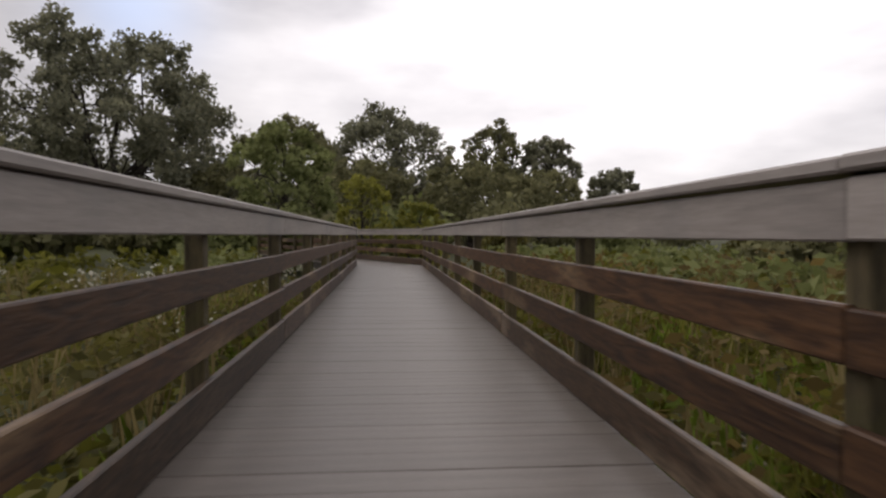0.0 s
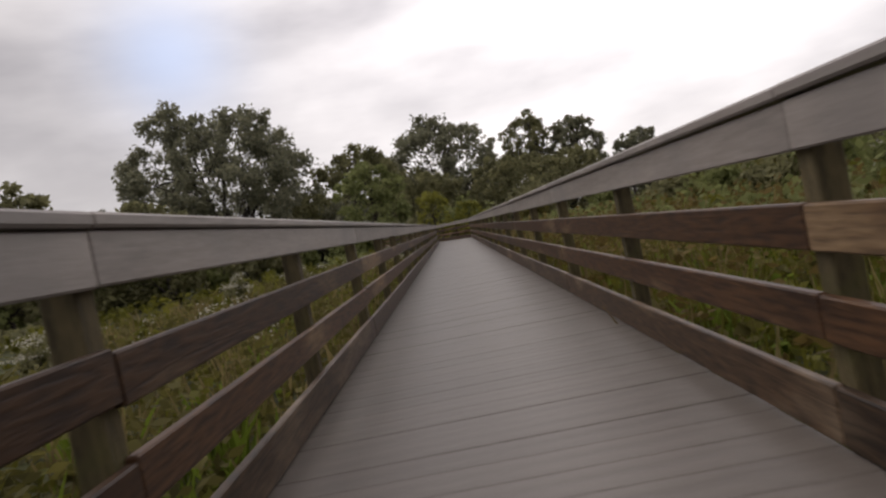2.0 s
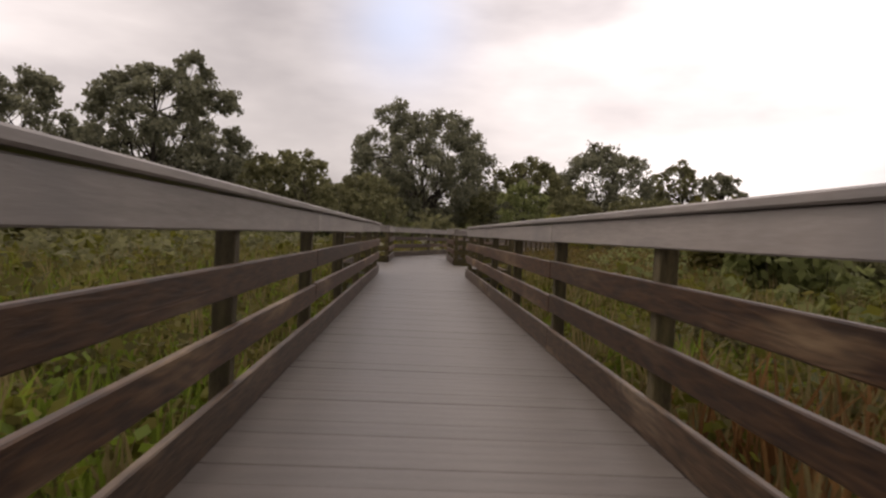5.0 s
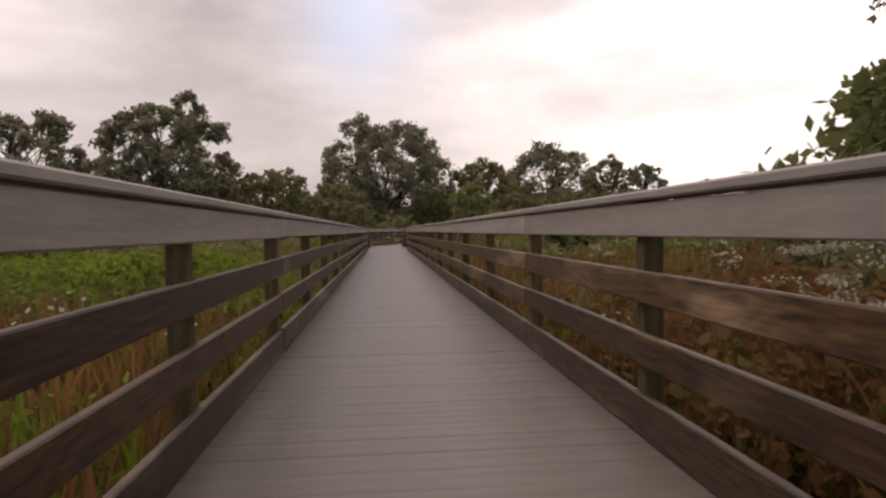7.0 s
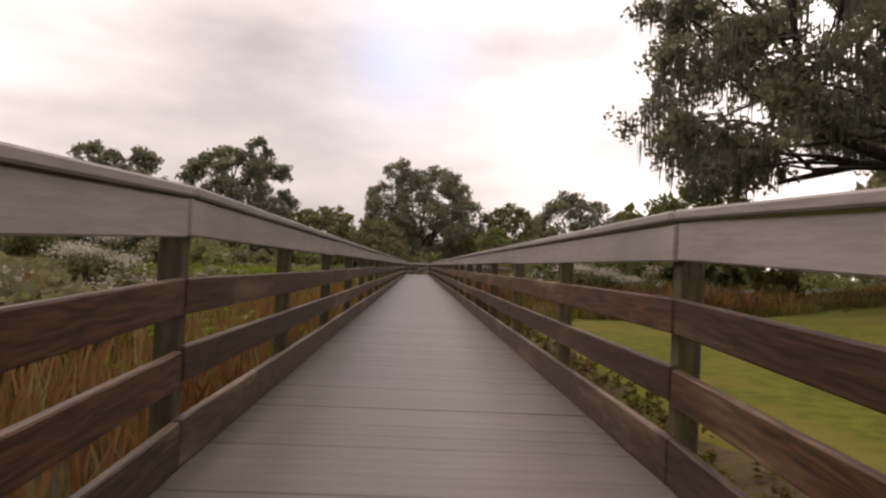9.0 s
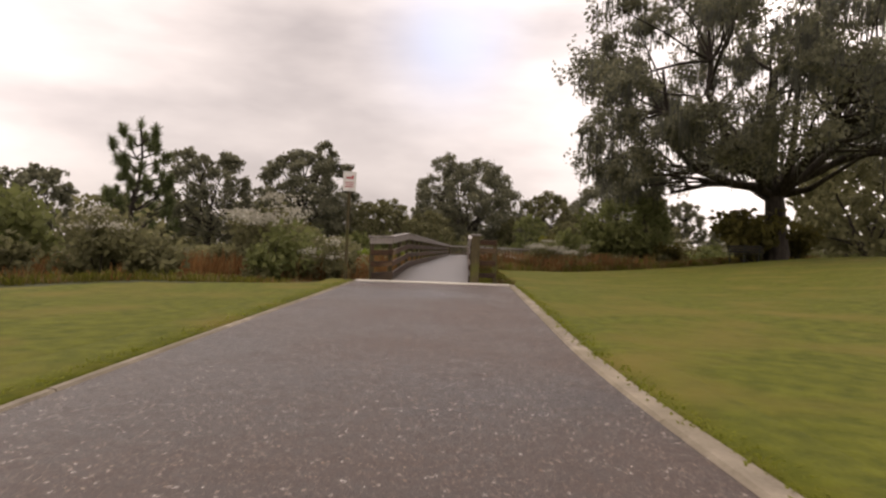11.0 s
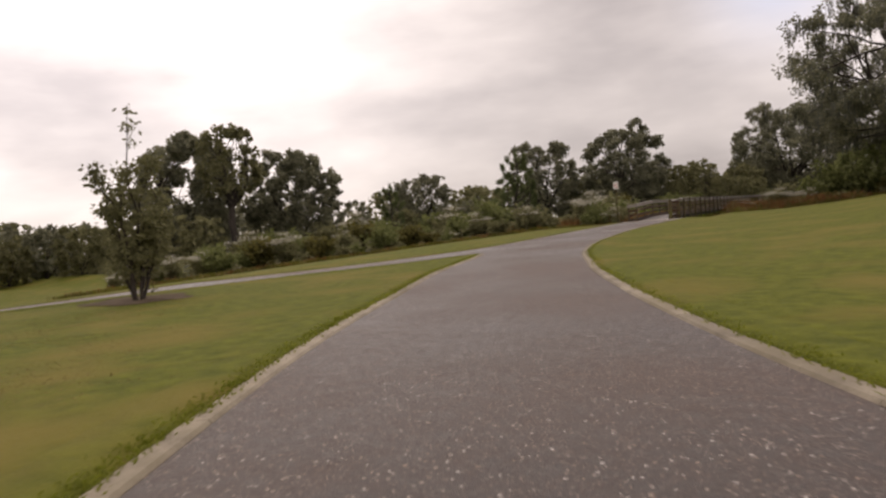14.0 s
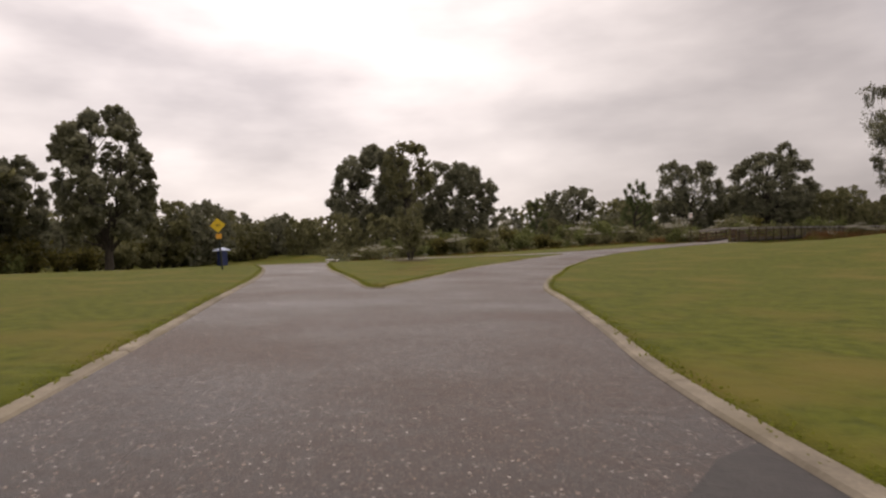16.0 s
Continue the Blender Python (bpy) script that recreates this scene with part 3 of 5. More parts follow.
def turf_edge(line, side, start, label):
    """A strip of turf lying level behind the kerb."""
    pts = np.asarray(line, dtype=float)
    d = np.gradient(pts, axis=0)
    d /= np.maximum(np.linalg.norm(d, axis=1), 1e-9)[:, None]
    n = np.stack([d[:, 1], -d[:, 0]], -1) * side
    prof = ((start, -0.12), (start + 0.015, 0.024), (start + 0.22, 0.034), (0.62, 0.036), (0.85, -0.06))
    m, v = len(prof), []
    for c, nn in zip(pts, n):
        for off, up in prof:
            q = c + nn * off
            v.append((q[0], q[1], float(road_z(*q)) + up + (0.006 * math.sin(q[0] * 5.1) * math.cos(q[1] * 4.3) if up > 0 else 0)))
    f = [(i * m + j, (i + 1) * m + j, (i + 1) * m + j + 1, i * m + j + 1) for i in range(len(pts) - 1) for j in range(m - 1)]
    if side > 0:
        f = [q[::-1] for q in f]
    tagged(obj("turf", mesh_from("turf", v, f, M_LAWN, True)), label, "turf", kind="structure")


turf_edge(RIGHT_S, -1, 0.135, "yellow-green turf edge behind the kerb")
turf_edge(OUTER_S, -1, 0.135, "green turf edge along the side path")
turf_edge(LEFT_S, 1, 0.05, "green turf edge over sunken edging")
turf_edge(np.concatenate([smooth(ISLE_MAIN)[2:-1], smooth(ISLE_LEFT)[2:]]), 1, 0.135, "turf edge of the grass island")
turf_edge(smooth(ISLE_FAR)[:-12], 1, 0.135, "turf edge of the grass island's far side")


def island_tip():
    """Turf filling the island's narrow end between its kerbs."""
    far, main = np.array(ISLE_FAR[::-1]), np.array(ISLE_MAIN)
    far, main = far[far[:, 1] < -78.1], main[main[:, 1] < -78.1]
    v, f, cols = [], [], 7
    rows = np.arange(-78.35, -82.2, -0.25)
    for y in rows:
        a, b = np.interp(-y, -far[:, 1], far[:, 0]) + 0.13, np.interp(-y, -main[:, 1], main[:, 0]) - 0.13
        for k in range(cols):
            x = a + (b - a) * k / (cols - 1)
            v.append((x, y, float(road_z(x, y)) + 0.03 - 0.07 * float(smoothstep(-80.2, -82.1, y)) + 0.006 * math.sin(x * 5.1) * math.cos(y * 4.3)))
    for r in range(len(rows) - 1):
        for k in range(cols - 1):
            f.append((r * cols + k, (r + 1) * cols + k, (r + 1) * cols + k + 1, r * cols + k + 1))
    tagged(obj("turf", mesh_from("turf", v, f, M_LAWN, True)), "green turf at the island's narrow end", "turf", kind="structure")


island_tip()
turf_edge(smooth(ISLE_FAR)[:-2], 1, -0.02, "low turf edge along the link path")


def build_threshold():
    bm = bmesh.new()
    bmesh.ops.create_cube(bm, size=1)
    bmesh.ops.scale(bm, vec=(3.7, 0.5, 0.2), verts=bm.verts)
    bmesh.ops.bevel(bm, geom=bm.edges[:], offset=0.012, segments=2, affect="EDGES")
    ob = part("threshold", bm, M_SLAB, None, "", pose(0.1, END_Y - 0.30, END_Z - 0.082))
    tagged(ob, "pale concrete strip where boards meet asphalt", "threshold", kind="structure")


build_threshold()


# ---- boardwalk ----
LENGTHS = {}


def plank(name, length, width, thick, mat, bevel=0.005):
    """A board lying along x, shared between alike lengths."""
    key = (name, round(length, 2), width, thick, mat.name)
    if key not in LENGTHS:
        LENGTHS[key] = box_mesh(name, round(length, 2), width, thick, mat, bevel)
    return LENGTHS[key]


def deck_run(a, b, half, label, first=0.0):
    """Cross boards from a to b on two joists."""
    a, b = Vector(a), Vector(b)
    d = b - a
    n = int(round(d.length / 0.2))
    rz = math.degrees(math.atan2(-d.x, d.y))
    rx = math.degrees(math.atan2(d.z, math.hypot(d.x, d.y)))
    holder = tagged(obj("deck", None, m=pose(*a, rx, 0, rz)), label, "deck", kind="structure")
    pitch = d.length / n
    me = plank("deck_board", 2 * half - 0.01, round(pitch - 0.0036, 4), 0.038, M_DECK, 0.0019)
    for i in range(n):
        obj("deck_board", me, holder, pose(random.uniform(-0.004, 0.004), pitch * (i + 0.5) + random.uniform(-0.0018, 0.0018), -0.019 + random.uniform(-0.0012, 0.0012), 0, random.uniform(-0.04, 0.04), random.uniform(-0.12, 0.12)))
    for s in (-1, 0, 1):
        obj("joist", plank("joist", d.length, 0.05, 0.2, M_JOIST), holder, pose(s * (half - 0.1), d.length / 2, -0.142, 0, 0, 90))
    return holder


TOP_Z = 1.085


def railing(points, out, label, mat=M_RAIL, spacing=2.245, ends=(True, True), joint=4.5):
    """A rail along inner-face points; out: +1 if the posts stand to the right of the way from first to last point."""
    holder = tagged(obj("railing", None, m=Matrix.Translation(points[0])), label, "railing", group="railings of the boardwalk")
    o = Vector(points[0])
    for k, (a, b) in enumerate(zip(points[:-1], points[1:])):
        a, b = Vector(a) - o, Vector(b) - o
        d = b - a
        L = d.length
        rz = math.degrees(math.atan2(d.y, d.x))
        ry = -math.degrees(math.asin(d.z / L))
        frame_m = pose(*a, 0, ry, rz)
        pieces = max(1, math.ceil(L / joint - 0.15))
        step = L / pieces
        for i in range(pieces):
            x = step * (i + 0.5)
            for name, z, h, th, y, mt in (("kickboard", 0.096, 0.184, 0.038, 0.02, M_KICK if mat is M_RAIL else mat), ("lower_rail", 0.392, 0.14, 0.038, 0.02, mat), ("middle_rail", 0.668, 0.14, 0.038, 0.02, mat),
                                        ("top_rail", 0.963, 0.146, 0.038, 0.02, M_CAP)):
                jog = random.uniform(-0.006, 0.006)
                obj(name, plank(name, step - 0.004, th, h, mt, 0.006), holder, frame_m @ pose(x, -out * y + jog * 0.4, z + jog, 0, random.uniform(-0.12, 0.12), 0))
            obj("cap", plank("cap", step - 0.003, 0.145, 0.04, M_CAP, 0.008), holder, frame_m @ pose(x, -out * 0.052, TOP_Z - 0.02 + random.uniform(-0.002, 0.002)))
        n = max(1, round(L / spacing))
        for i in range(n + 1):
            if (i == 0 and (k > 0 or not ends[0])) or (i == n and k == len(points) - 2 and not ends[1]):
                continue
            x = min(max(L * i / n, 0.058), L - 0.058)
            p = frame_m @ Vector((x, -out * 0.088, 0))
            w = p + o
            foot = float(height(w.x, w.y)) - 0.25
            top = frame_m @ Vector((x, 0, TOP_Z - 0.042))
            hgt = round((top.z + o.z - foot) * 10) / 10
            obj("post", plank("post", 0.092, 0.092, hgt, M_POST, 0.006), holder, pose(p.x, p.y, top.z - hgt / 2, random.uniform(-0.4, 0.4), random.uniform(-0.4, 0.4), rz))
    return holder


def build_boardwalk():
    c0 = Vector((0, BEND, 0))
    c1 = c0 + DIR * REACH
    bl, br = Vector((-W, BEND + W * math.tan(TH / 2), 0)), Vector((W, BEND - W * math.tan(TH / 2), 0))
    slant = W * math.tan((TH - TH2) / 2)
    left_end, right_end = c1 - DIR * slant - NRM * W, c1 + DIR * slant + NRM * W
    deck_run((0, END_Y, END_Z), (0, RAMP, 0), W + 0.03, "grey weathered boards of the ramp to the asphalt")
    deck_run((0, RAMP, 0), (0, NEAR, 0), W + 0.03, "grey weathered cross boards of a long straight walk")
    deck_run((0, NEAR, 0), (0, FAR, 0), PW + 0.03, "grey weathered boards of a wide passing platform")
    deck_run((0, FAR, 0), (0, BEND + 0.3, 0), W + 0.03, "grey weathered boards between platform and bend")
    deck_run((*(c0 - DIR * 0.3).xy, -0.006), (*(c1 + DIR * 0.3).xy, -0.006), W + 0.03, "grey weathered boards of the walk past the bend")
    deck_run((*(c1 - DIR2 * 0.1).xy, -0.012), (*(c1 + DIR2 * 13).xy, -0.012), W + 0.03, "grey weathered boards past the second bend")
    wet = "dark wet timber railing with grey cap"
    railing([(-W, NEAR, 0), (-W, RAMP, 0), (-W, END_Y + 0.5, END_Z + 0.02), (-W - 0.5, END_Y + 0.12, END_Z)], 1, wet + " along the long straight")
    railing([(W, NEAR, 0), (W, RAMP, 0), (W, END_Y + 0.12, END_Z)], -1, wet + " beside the lawn")
    for s in (-1, 1):
        moss = "short mossy green timber railing closing the platform corner"
        railing([(s * (W + 0.042), NEAR, 0), (s * (PW + 0.036), NEAR, 0)], s, moss, M_MOSSY, ends=(False, False))
        railing([(s * PW, NEAR, 0), (s * PW, FAR, 0)], s, "dark timber railing along the wide platform", ends=(True, True))
        railing([(s * (PW + 0.036), FAR, 0), (s * (W + 0.042), FAR, 0)], s, moss, M_MOSSY, ends=(False, False))
    railing([(-W, FAR, 0), bl, left_end, left_end + DIR2 * 13], -1, "dark wet timber railing round the bend")
    railing([(W, FAR, 0), br, right_end, right_end + DIR2 * 13], 1, "dark wet timber railing from platform past two bends")
    # open joint across the bend, and a faint drag mark along the boards
    tagged(obj("joint_strip", box_mesh("joint_strip", 2 * W, 0.022, 0.006, M_JOIST, 0.002), m=pose(0, BEND - 0.02, 0.0005, 0, 0, -math.degrees(TH) / 2)), "dark open joint across the boards at the bend", "joint", kind="structure")
    s = np.linspace(-9, 9, 60)
    off = 0.22 * np.sin(s * 0.17 + 2.2) - 0.12
    past = np.maximum(s - BEND, 0)
    cx, cy = past * math.sin(TH) + off, np.minimum(s, BEND) + past * math.cos(TH)
    half = 0.0045 + 0.003 * np.sin(s * 2.3)
    v = [(x + sd * hw, y, 0.0022) for x, y, hw in zip(cx, cy, half) for sd in (-1, 1)]
    mark = mesh_from("drag_mark", v, [(2 * i, 2 * i + 1, 2 * i + 3, 2 * i + 2) for i in range(len(s) - 1)], M_MARK)
    tagged(obj("drag_mark", mark), "thin dark tyre mark along the wet boards", "stain", kind="structure")
    # heavy end post at the land end
    post = tagged(obj("gate_post", None, m=pose(W + 0.16, END_Y + 0.1, END_Z)), "thick timber end post with a pale cap", "post")
    obj("shaft", box_mesh("shaft", 0.2, 0.2, 1.5, M_POST, 0.012), post, pose(0, 0, 0.4))
    obj("post_cap", box_mesh("post_cap", 0.25, 0.25, 0.05, M_CAP, 0.015), post, pose(0, 0, 1.175))
    for z in (0.2, 0.5, 0.8, 1.0):
        obj("stub_rail", box_mesh("stub_rail", 0.4, 0.038, 0.12, M_RAIL), post, pose(0.3, 0.05, z))
    obj("stub_post", box_mesh("stub_post", 0.1, 0.1, 1.3, M_POST), post, pose(0.48, 0.12, 0.42))


build_boardwalk()


# ---- trees ----
def unit(v):
    return v / np.maximum(np.linalg.norm(v, axis=-1, keepdims=True), 1e-9)


def leaves(centres, size, rng, flat=0.0, stretch=1.5):
    """Pointed leaf shapes of four corners, one for each centre."""
    n = len(centres)
    u = unit(rng.normal(size=(n, 3)) * (1, 1, 1 - flat))
    v = unit(np.cross(u, rng.normal(size=(n, 3))))
    s = (size * rng.uniform(0.6, 1.3, n))[:, None]
    return np.stack([centres - u * s * stretch * 0.5, centres + v * s * 0.42, centres + u * s * stretch * 0.5, centres - v * s * 0.42], 1)


def tube(path, radii, sides=6):
    """Corners and faces of a tapered limb."""
    path = np.asarray(path, dtype=float)
    d = unit(np.gradient(path, axis=0))
    a = unit(np.cross(d, (0.31, 0.17, 0.93) if abs(d[0][2]) < 0.9 else (1.0, 0.1, 0.0)))
    b = np.cross(d, a)
    ang = np.linspace(0, 2 * np.pi, sides, endpoint=False)
    ring = np.cos(ang)[None, :, None] * a[:, None] + np.sin(ang)[None, :, None] * b[:, None]
    v = (path[:, None] + ring * np.asarray(radii)[:, None, None]).reshape(-1, 3)
    f = [(i * sides + j, i * sides + (j + 1) % sides, (i + 1) * sides + (j + 1) % sides, (i + 1) * sides + j) for i in range(len(path) - 1) for j in range(sides)]
    return v, f


class Wood:
    def __init__(self):
        self.v, self.f, self.n = [], [], 0

    def limb(self, a, b, ra, rb, rng, bow=0.12, steps=6, sides=6):
        a, b = np.asarray(a, dtype=float), np.asarray(b, dtype=float)
        t = np.linspace(0, 1, steps)[:, None]
        L = np.linalg.norm(b - a)
        off = rng.normal(size=3) * bow * L
        p = a + (b - a) * t + off * np.sin(np.pi * t) + rng.normal(size=(steps, 3)) * 0.02 * L * np.sin(np.pi * t)
        v, f = tube(p, np.linspace(ra, rb, steps), sides)
        self.v.append(v)
        self.f += [tuple(i + self.n for i in q) for q in f]
        self.n += len(v)
        return p

    def mesh(self, name, scale=(1, 1, 1)):
        return mesh_from(name, np.concatenate(self.v) * scale, self.f, M_BARK, True)


def tree(kind, label, x, y, h, w, seed, n=9000, leaf=0.42, mat=M_OAK, fork=0.2, base=0.3, lobes=9, moss=0, sink=0.15, limbs=True, gaps=0.0, mossmat=M_MOSS, near=False, arch=0.0, waist=0.4, turn=0, tuck=0.12, holes=(1.3, 2.6), droop=0.0):
    """A broad tree: trunk and limbs, and a crown of many leaf sprays on the limbs' ends, in uneven lobes.
    base: height of the lowest foliage and fork: height of the first fork, as parts of h."""
    rng = np.random.default_rng(seed)
    z0 = float(height(x, y)) - sink
    holder = tagged(obj(kind, None, m=pose(x, y, z0, 0, 0, turn)), label, "tree", group="trees round the park")
    wood = Wood()
    lean = rng.normal(size=2) * 0.02 * h
    top = np.array([lean[0], lean[1], fork * h])
    r0 = 0.021 * h + 0.010 * w
    wood.limb((0, 0, -0.3), top, r0 * 1.25, r0 * 0.85, rng, 0.03)
    twigs = Wood()
    # rounded clumps of the crown, close together on a domed, uneven surface, carried by limbs; a few hang inside it
    m = lobes * 9
    mid, up, down = base + (1 - base) * waist, (1 - base) * (1 - waist), (1 - base) * waist
    g = np.arange(m) + 0.5
    cz = 1 - 1.8 * g / m + rng.normal(size=m) * 0.04
    az = g * 2.39996 + rng.normal(size=m) * 0.2
    cr = np.sqrt(np.clip(1 - cz ** 2, 0, 1))
    bulge = 1 + 0.05 * np.sin(2 * az + rng.uniform(0, 6)) + 0.06 * np.sin(3 * az + 4 * cz + rng.uniform(0, 6)) + rng.normal(size=m) * 0.045
    q = rng.uniform(0.76, 0.90, m) * bulge
    q = q * (cr ** 3 + np.abs(cz) ** 3) ** (-1 / 3)
    q[::6] *= rng.uniform(0.4, 0.75, len(q[::6]))
    clump = np.stack([np.cos(az) * cr * q * 0.5 * w, np.sin(az) * cr * q * 0.5 * w, (mid + cz * q * np.where(cz > 0, up, down)) * h], -1)
    clump[:, :2] *= (1 - tuck * np.clip(-cz, 0, 1))[:, None]
    rho = np.hypot(clump[:, 0], clump[:, 1]) / (0.42 * w)
    clump[:, 2] = np.maximum(clump[:, 2], (base + 0.05 + arch * np.clip(1 - rho ** 2, 0, 1)) * h)
    # boughs on the west side hang lower than the rest
    clump[:, 2] -= droop * h * np.clip(-np.cos(az), 0, 1) * smoothstep(0.3, -0.5, cz)
    rad = rng.uniform(0.075, 0.135, m) * w * (9 / lobes) ** 0.45
    flatten = np.clip(1.3 * (1 - base) * h / w, 0.6, 1.0)
    boughs = [Wood() if near else twigs for _ in range(lobes)]
    arms = [one.limb(top - (0, 0, rng.uniform(0, 0.05) * h), clump[(k * 9 + 4) % m] * (0.66, 0.66, 1) - (0, 0, 0.06 * h), r0 * 0.5, r0 * 0.14, rng) for k, one in enumerate(boughs)]
    sprays, tips = [], []
    for c, r in zip(clump, rad):
        p = min(arms, key=lambda arm: np.linalg.norm(arm[-2] - c))
        if limbs:
            twigs.limb(p[rng.integers(2, 5)], c, r0 * 0.16, r0 * 0.05, rng, 0.1, 5, 4)
        d = unit(rng.normal(size=(16, 3)) + (0, 0, 0.25))
        for e in c + d * r * rng.uniform(0.35, 0.85, (16, 1)) * (1, 1, flatten):
            sprays.append(e)
            tips.append(r * rng.uniform(0.28, 0.52))
    sprays, tips = np.array(sprays), np.array(tips)
    depth = np.linalg.norm((sprays - (0, 0, mid * h)) / (0.5 * w, 0.5 * w, 0.5 * (1 - base) * h), axis=1)
    share = tips ** 2 * np.clip(depth, 0.3, 1.1) ** 1.6
    k = rng.choice(len(sprays), n, p=share / np.sum(share))
    core = sprays[k] + unit(rng.normal(size=(n, 3))) * tips[k, None] * rng.uniform(0, 1, (n, 1)) ** 0.5 * (1, 1, 0.85)
    core = core[core[:, 2] > (base - droop) * h * 0.8]
    if gaps:
        # sky holes between the boughs
        wave = sum(np.sin(core @ (unit(rng.normal(size=3)) * rng.uniform(*holes)) + rng.uniform(0, 6.28)) for _ in range(9))
        core = core[wave > np.quantile(wave, gaps)]
    # the whole tree is stretched to its true width and height
    wide = 0.5 * w / np.percentile(np.hypot(core[:, 0], core[:, 1]), 97.5)
    fit = np.array([wide, wide, h / np.percentile(core[:, 2], 99.0)])
    obj("trunk", wood.mesh("trunk", fit), holder)
    for one in boughs if near else ():
        obj("limb", one.mesh("limb", fit), holder)
    if twigs.n:
        tagged(obj("twig_mass", twigs.mesh("twig_mass", fit), holder), kind="stuff")
    obj("crown", quads_mesh("crown", leaves(core * fit, leaf, rng), mat), holder)
    if moss:
        k = rng.integers(0, len(sprays), moss)
        a = (sprays[k] + rng.normal(size=(moss, 3)) * tips[k, None] * (0.17, 0.17, 0.1)) * fit
        a = a[(a[:, 2] > (base - droop) * h * 0.8)]
        ln = rng.uniform(0.015, 0.085 if near else 0.055, len(a))[:, None] * h
        side = unit(rng.normal(size=(len(a), 3)) * (1, 1, 0)) * rng.uniform(0.03, 0.09, len(a))[:, None] * leaf / 0.3
        dn = np.concatenate([rng.normal(size=(len(a), 2)) * 0.05, -np.ones((len(a), 1))], 1) * ln
        q = np.stack([a - side, a + side, a + side * 0.5 + dn * 0.6, a + dn], 1)
        tagged(obj("hanging_moss", quads_mesh("hanging_moss", q, mossmat), holder), kind="stuff")
    return holder


def shrub(kind, label, x, y, h, w, seed, n=2500, leaf=0.12, mat=M_GREY, flowers=0, category="shrub", group="shrubs on the marsh edge", upright=0.0):
    """Many stems from the ground with sprays of leaves, and white heads of blossom where asked for."""
    rng = np.random.default_rng(seed)
    z0 = float(height(x, y)) - 0.05
    holder = tagged(obj(kind, None, m=pose(x, y, z0)), label, category, group=group)
    wood = Wood()
    m = 16
    a = rng.uniform(0, 2 * np.pi, m)
    q = np.sqrt(rng.uniform(0.05, 1, m))
    hh = h * (0.98 - 0.30 * q ** 2) * rng.uniform(0.55, 1.0, m)
    ends = np.stack([np.cos(a) * q * w * 0.36, np.sin(a) * q * w * 0.36, hh * 0.88], -1)
    for e in ends:
        wood.limb((e[0] * 0.15, e[1] * 0.15, -0.1), e, 0.012 * h + 0.008, 0.005, rng, 0.08, 4, 3)
    tagged(obj("woody_base", wood.mesh("woody_base"), holder), kind="stuff")
    k = rng.integers(0, m, n)
    t = rng.beta(2.2, 1.1, n)[:, None]
    spread = 0.05 * w + 0.16 * w * t
    c = ends[k] * (0.12 + 0.88 * t) * (1, 1, 1) + unit(rng.normal(size=(n, 3))) * spread * rng.uniform(0.2, 1, (n, 1)) * (1, 1, 0.8)
    c[:, 2] = np.abs(c[:, 2]) + 0.02
    obj("foliage", quads_mesh("foliage", leaves(c, leaf, rng, upright), mat), holder)
    if flowers:
        high = np.argsort(-ends[:, 2])[:9]
        k = high[rng.integers(0, 9, flowers)]
        c = ends[k] + rng.normal(size=(flowers, 3)) * (0.09 * w, 0.09 * w, 0.025 * h) + (0, 0, 0.10 * h)
        obj("blossom", quads_mesh("blossom", leaves(c, leaf * 0.6, rng, 0.4, 1.2), M_FLOWER), holder)
    return holder


def pine(label, x, y, h, seed, spread=0.3):
    """A young pine: whorls of rising branches with tufts of long needles."""
    rng = np.random.default_rng(seed)
    holder = tagged(obj("pine_tree", None, m=pose(x, y, float(height(x, y)) - 0.1)), label, "tree", group="trees round the park")
    wood = Wood()
    wood.limb((0, 0, -0.2), (0.02 * h, 0, h * 0.97), 0.018 * h, 0.006 * h, rng, 0.01)
    tufts = [np.array([0.02 * h, 0, h * 0.985])]
    for k in range(9):
        z = h * (0.12 + 0.8 * k / 9)
        for j in range(4):
            a = rng.uniform(0, 6.28)
            r = h * spread * (1.08 - 0.8 * (z / h)) * rng.uniform(0.75, 1.1)
            e = np.array([math.cos(a) * r, math.sin(a) * r, z + r * rng.uniform(0.45, 0.75)])
            p = wood.limb((0, 0, z), e, 0.007 * h, 0.003 * h, rng, 0.06, 4)
            tufts += [e, p[2] * 0.35 + e * 0.65]
    obj("trunk", wood.mesh("trunk"), holder)
    tufts = np.array(tufts)
    n = 100
    c = np.repeat(tufts, n, axis=0)
    d = unit(rng.normal(size=c.shape) + (0, 0, 1.3))
    ln = rng.uniform(0.6, 1.0, (len(c), 1)) * 0.056 * h
    side = unit(np.cross(d, rng.normal(size=c.shape))) * 0.0024 * h
    c = c + (0, 0, 1) * rng.uniform(-0.05, 0.02, (len(c), 1)) * h
    obj("needles", quads_mesh("needles", np.stack([c - side, c + side, c + side * 0.6 + d * ln, c - side * 0.6 + d * ln], 1), M_NEEDLE), holder)
    return holder


def place_copy(ob, x, y, turn, size=1.0, sink=0.15):
    """Another tree or shrub grown from the same seed, turned and of another size."""
    c = copy_thing(ob, pose(x, y, float(height(x, y)) - sink, 0, 0, turn))
    c.scale = (size, size, size * random.uniform(0.92, 1.08))
    return c


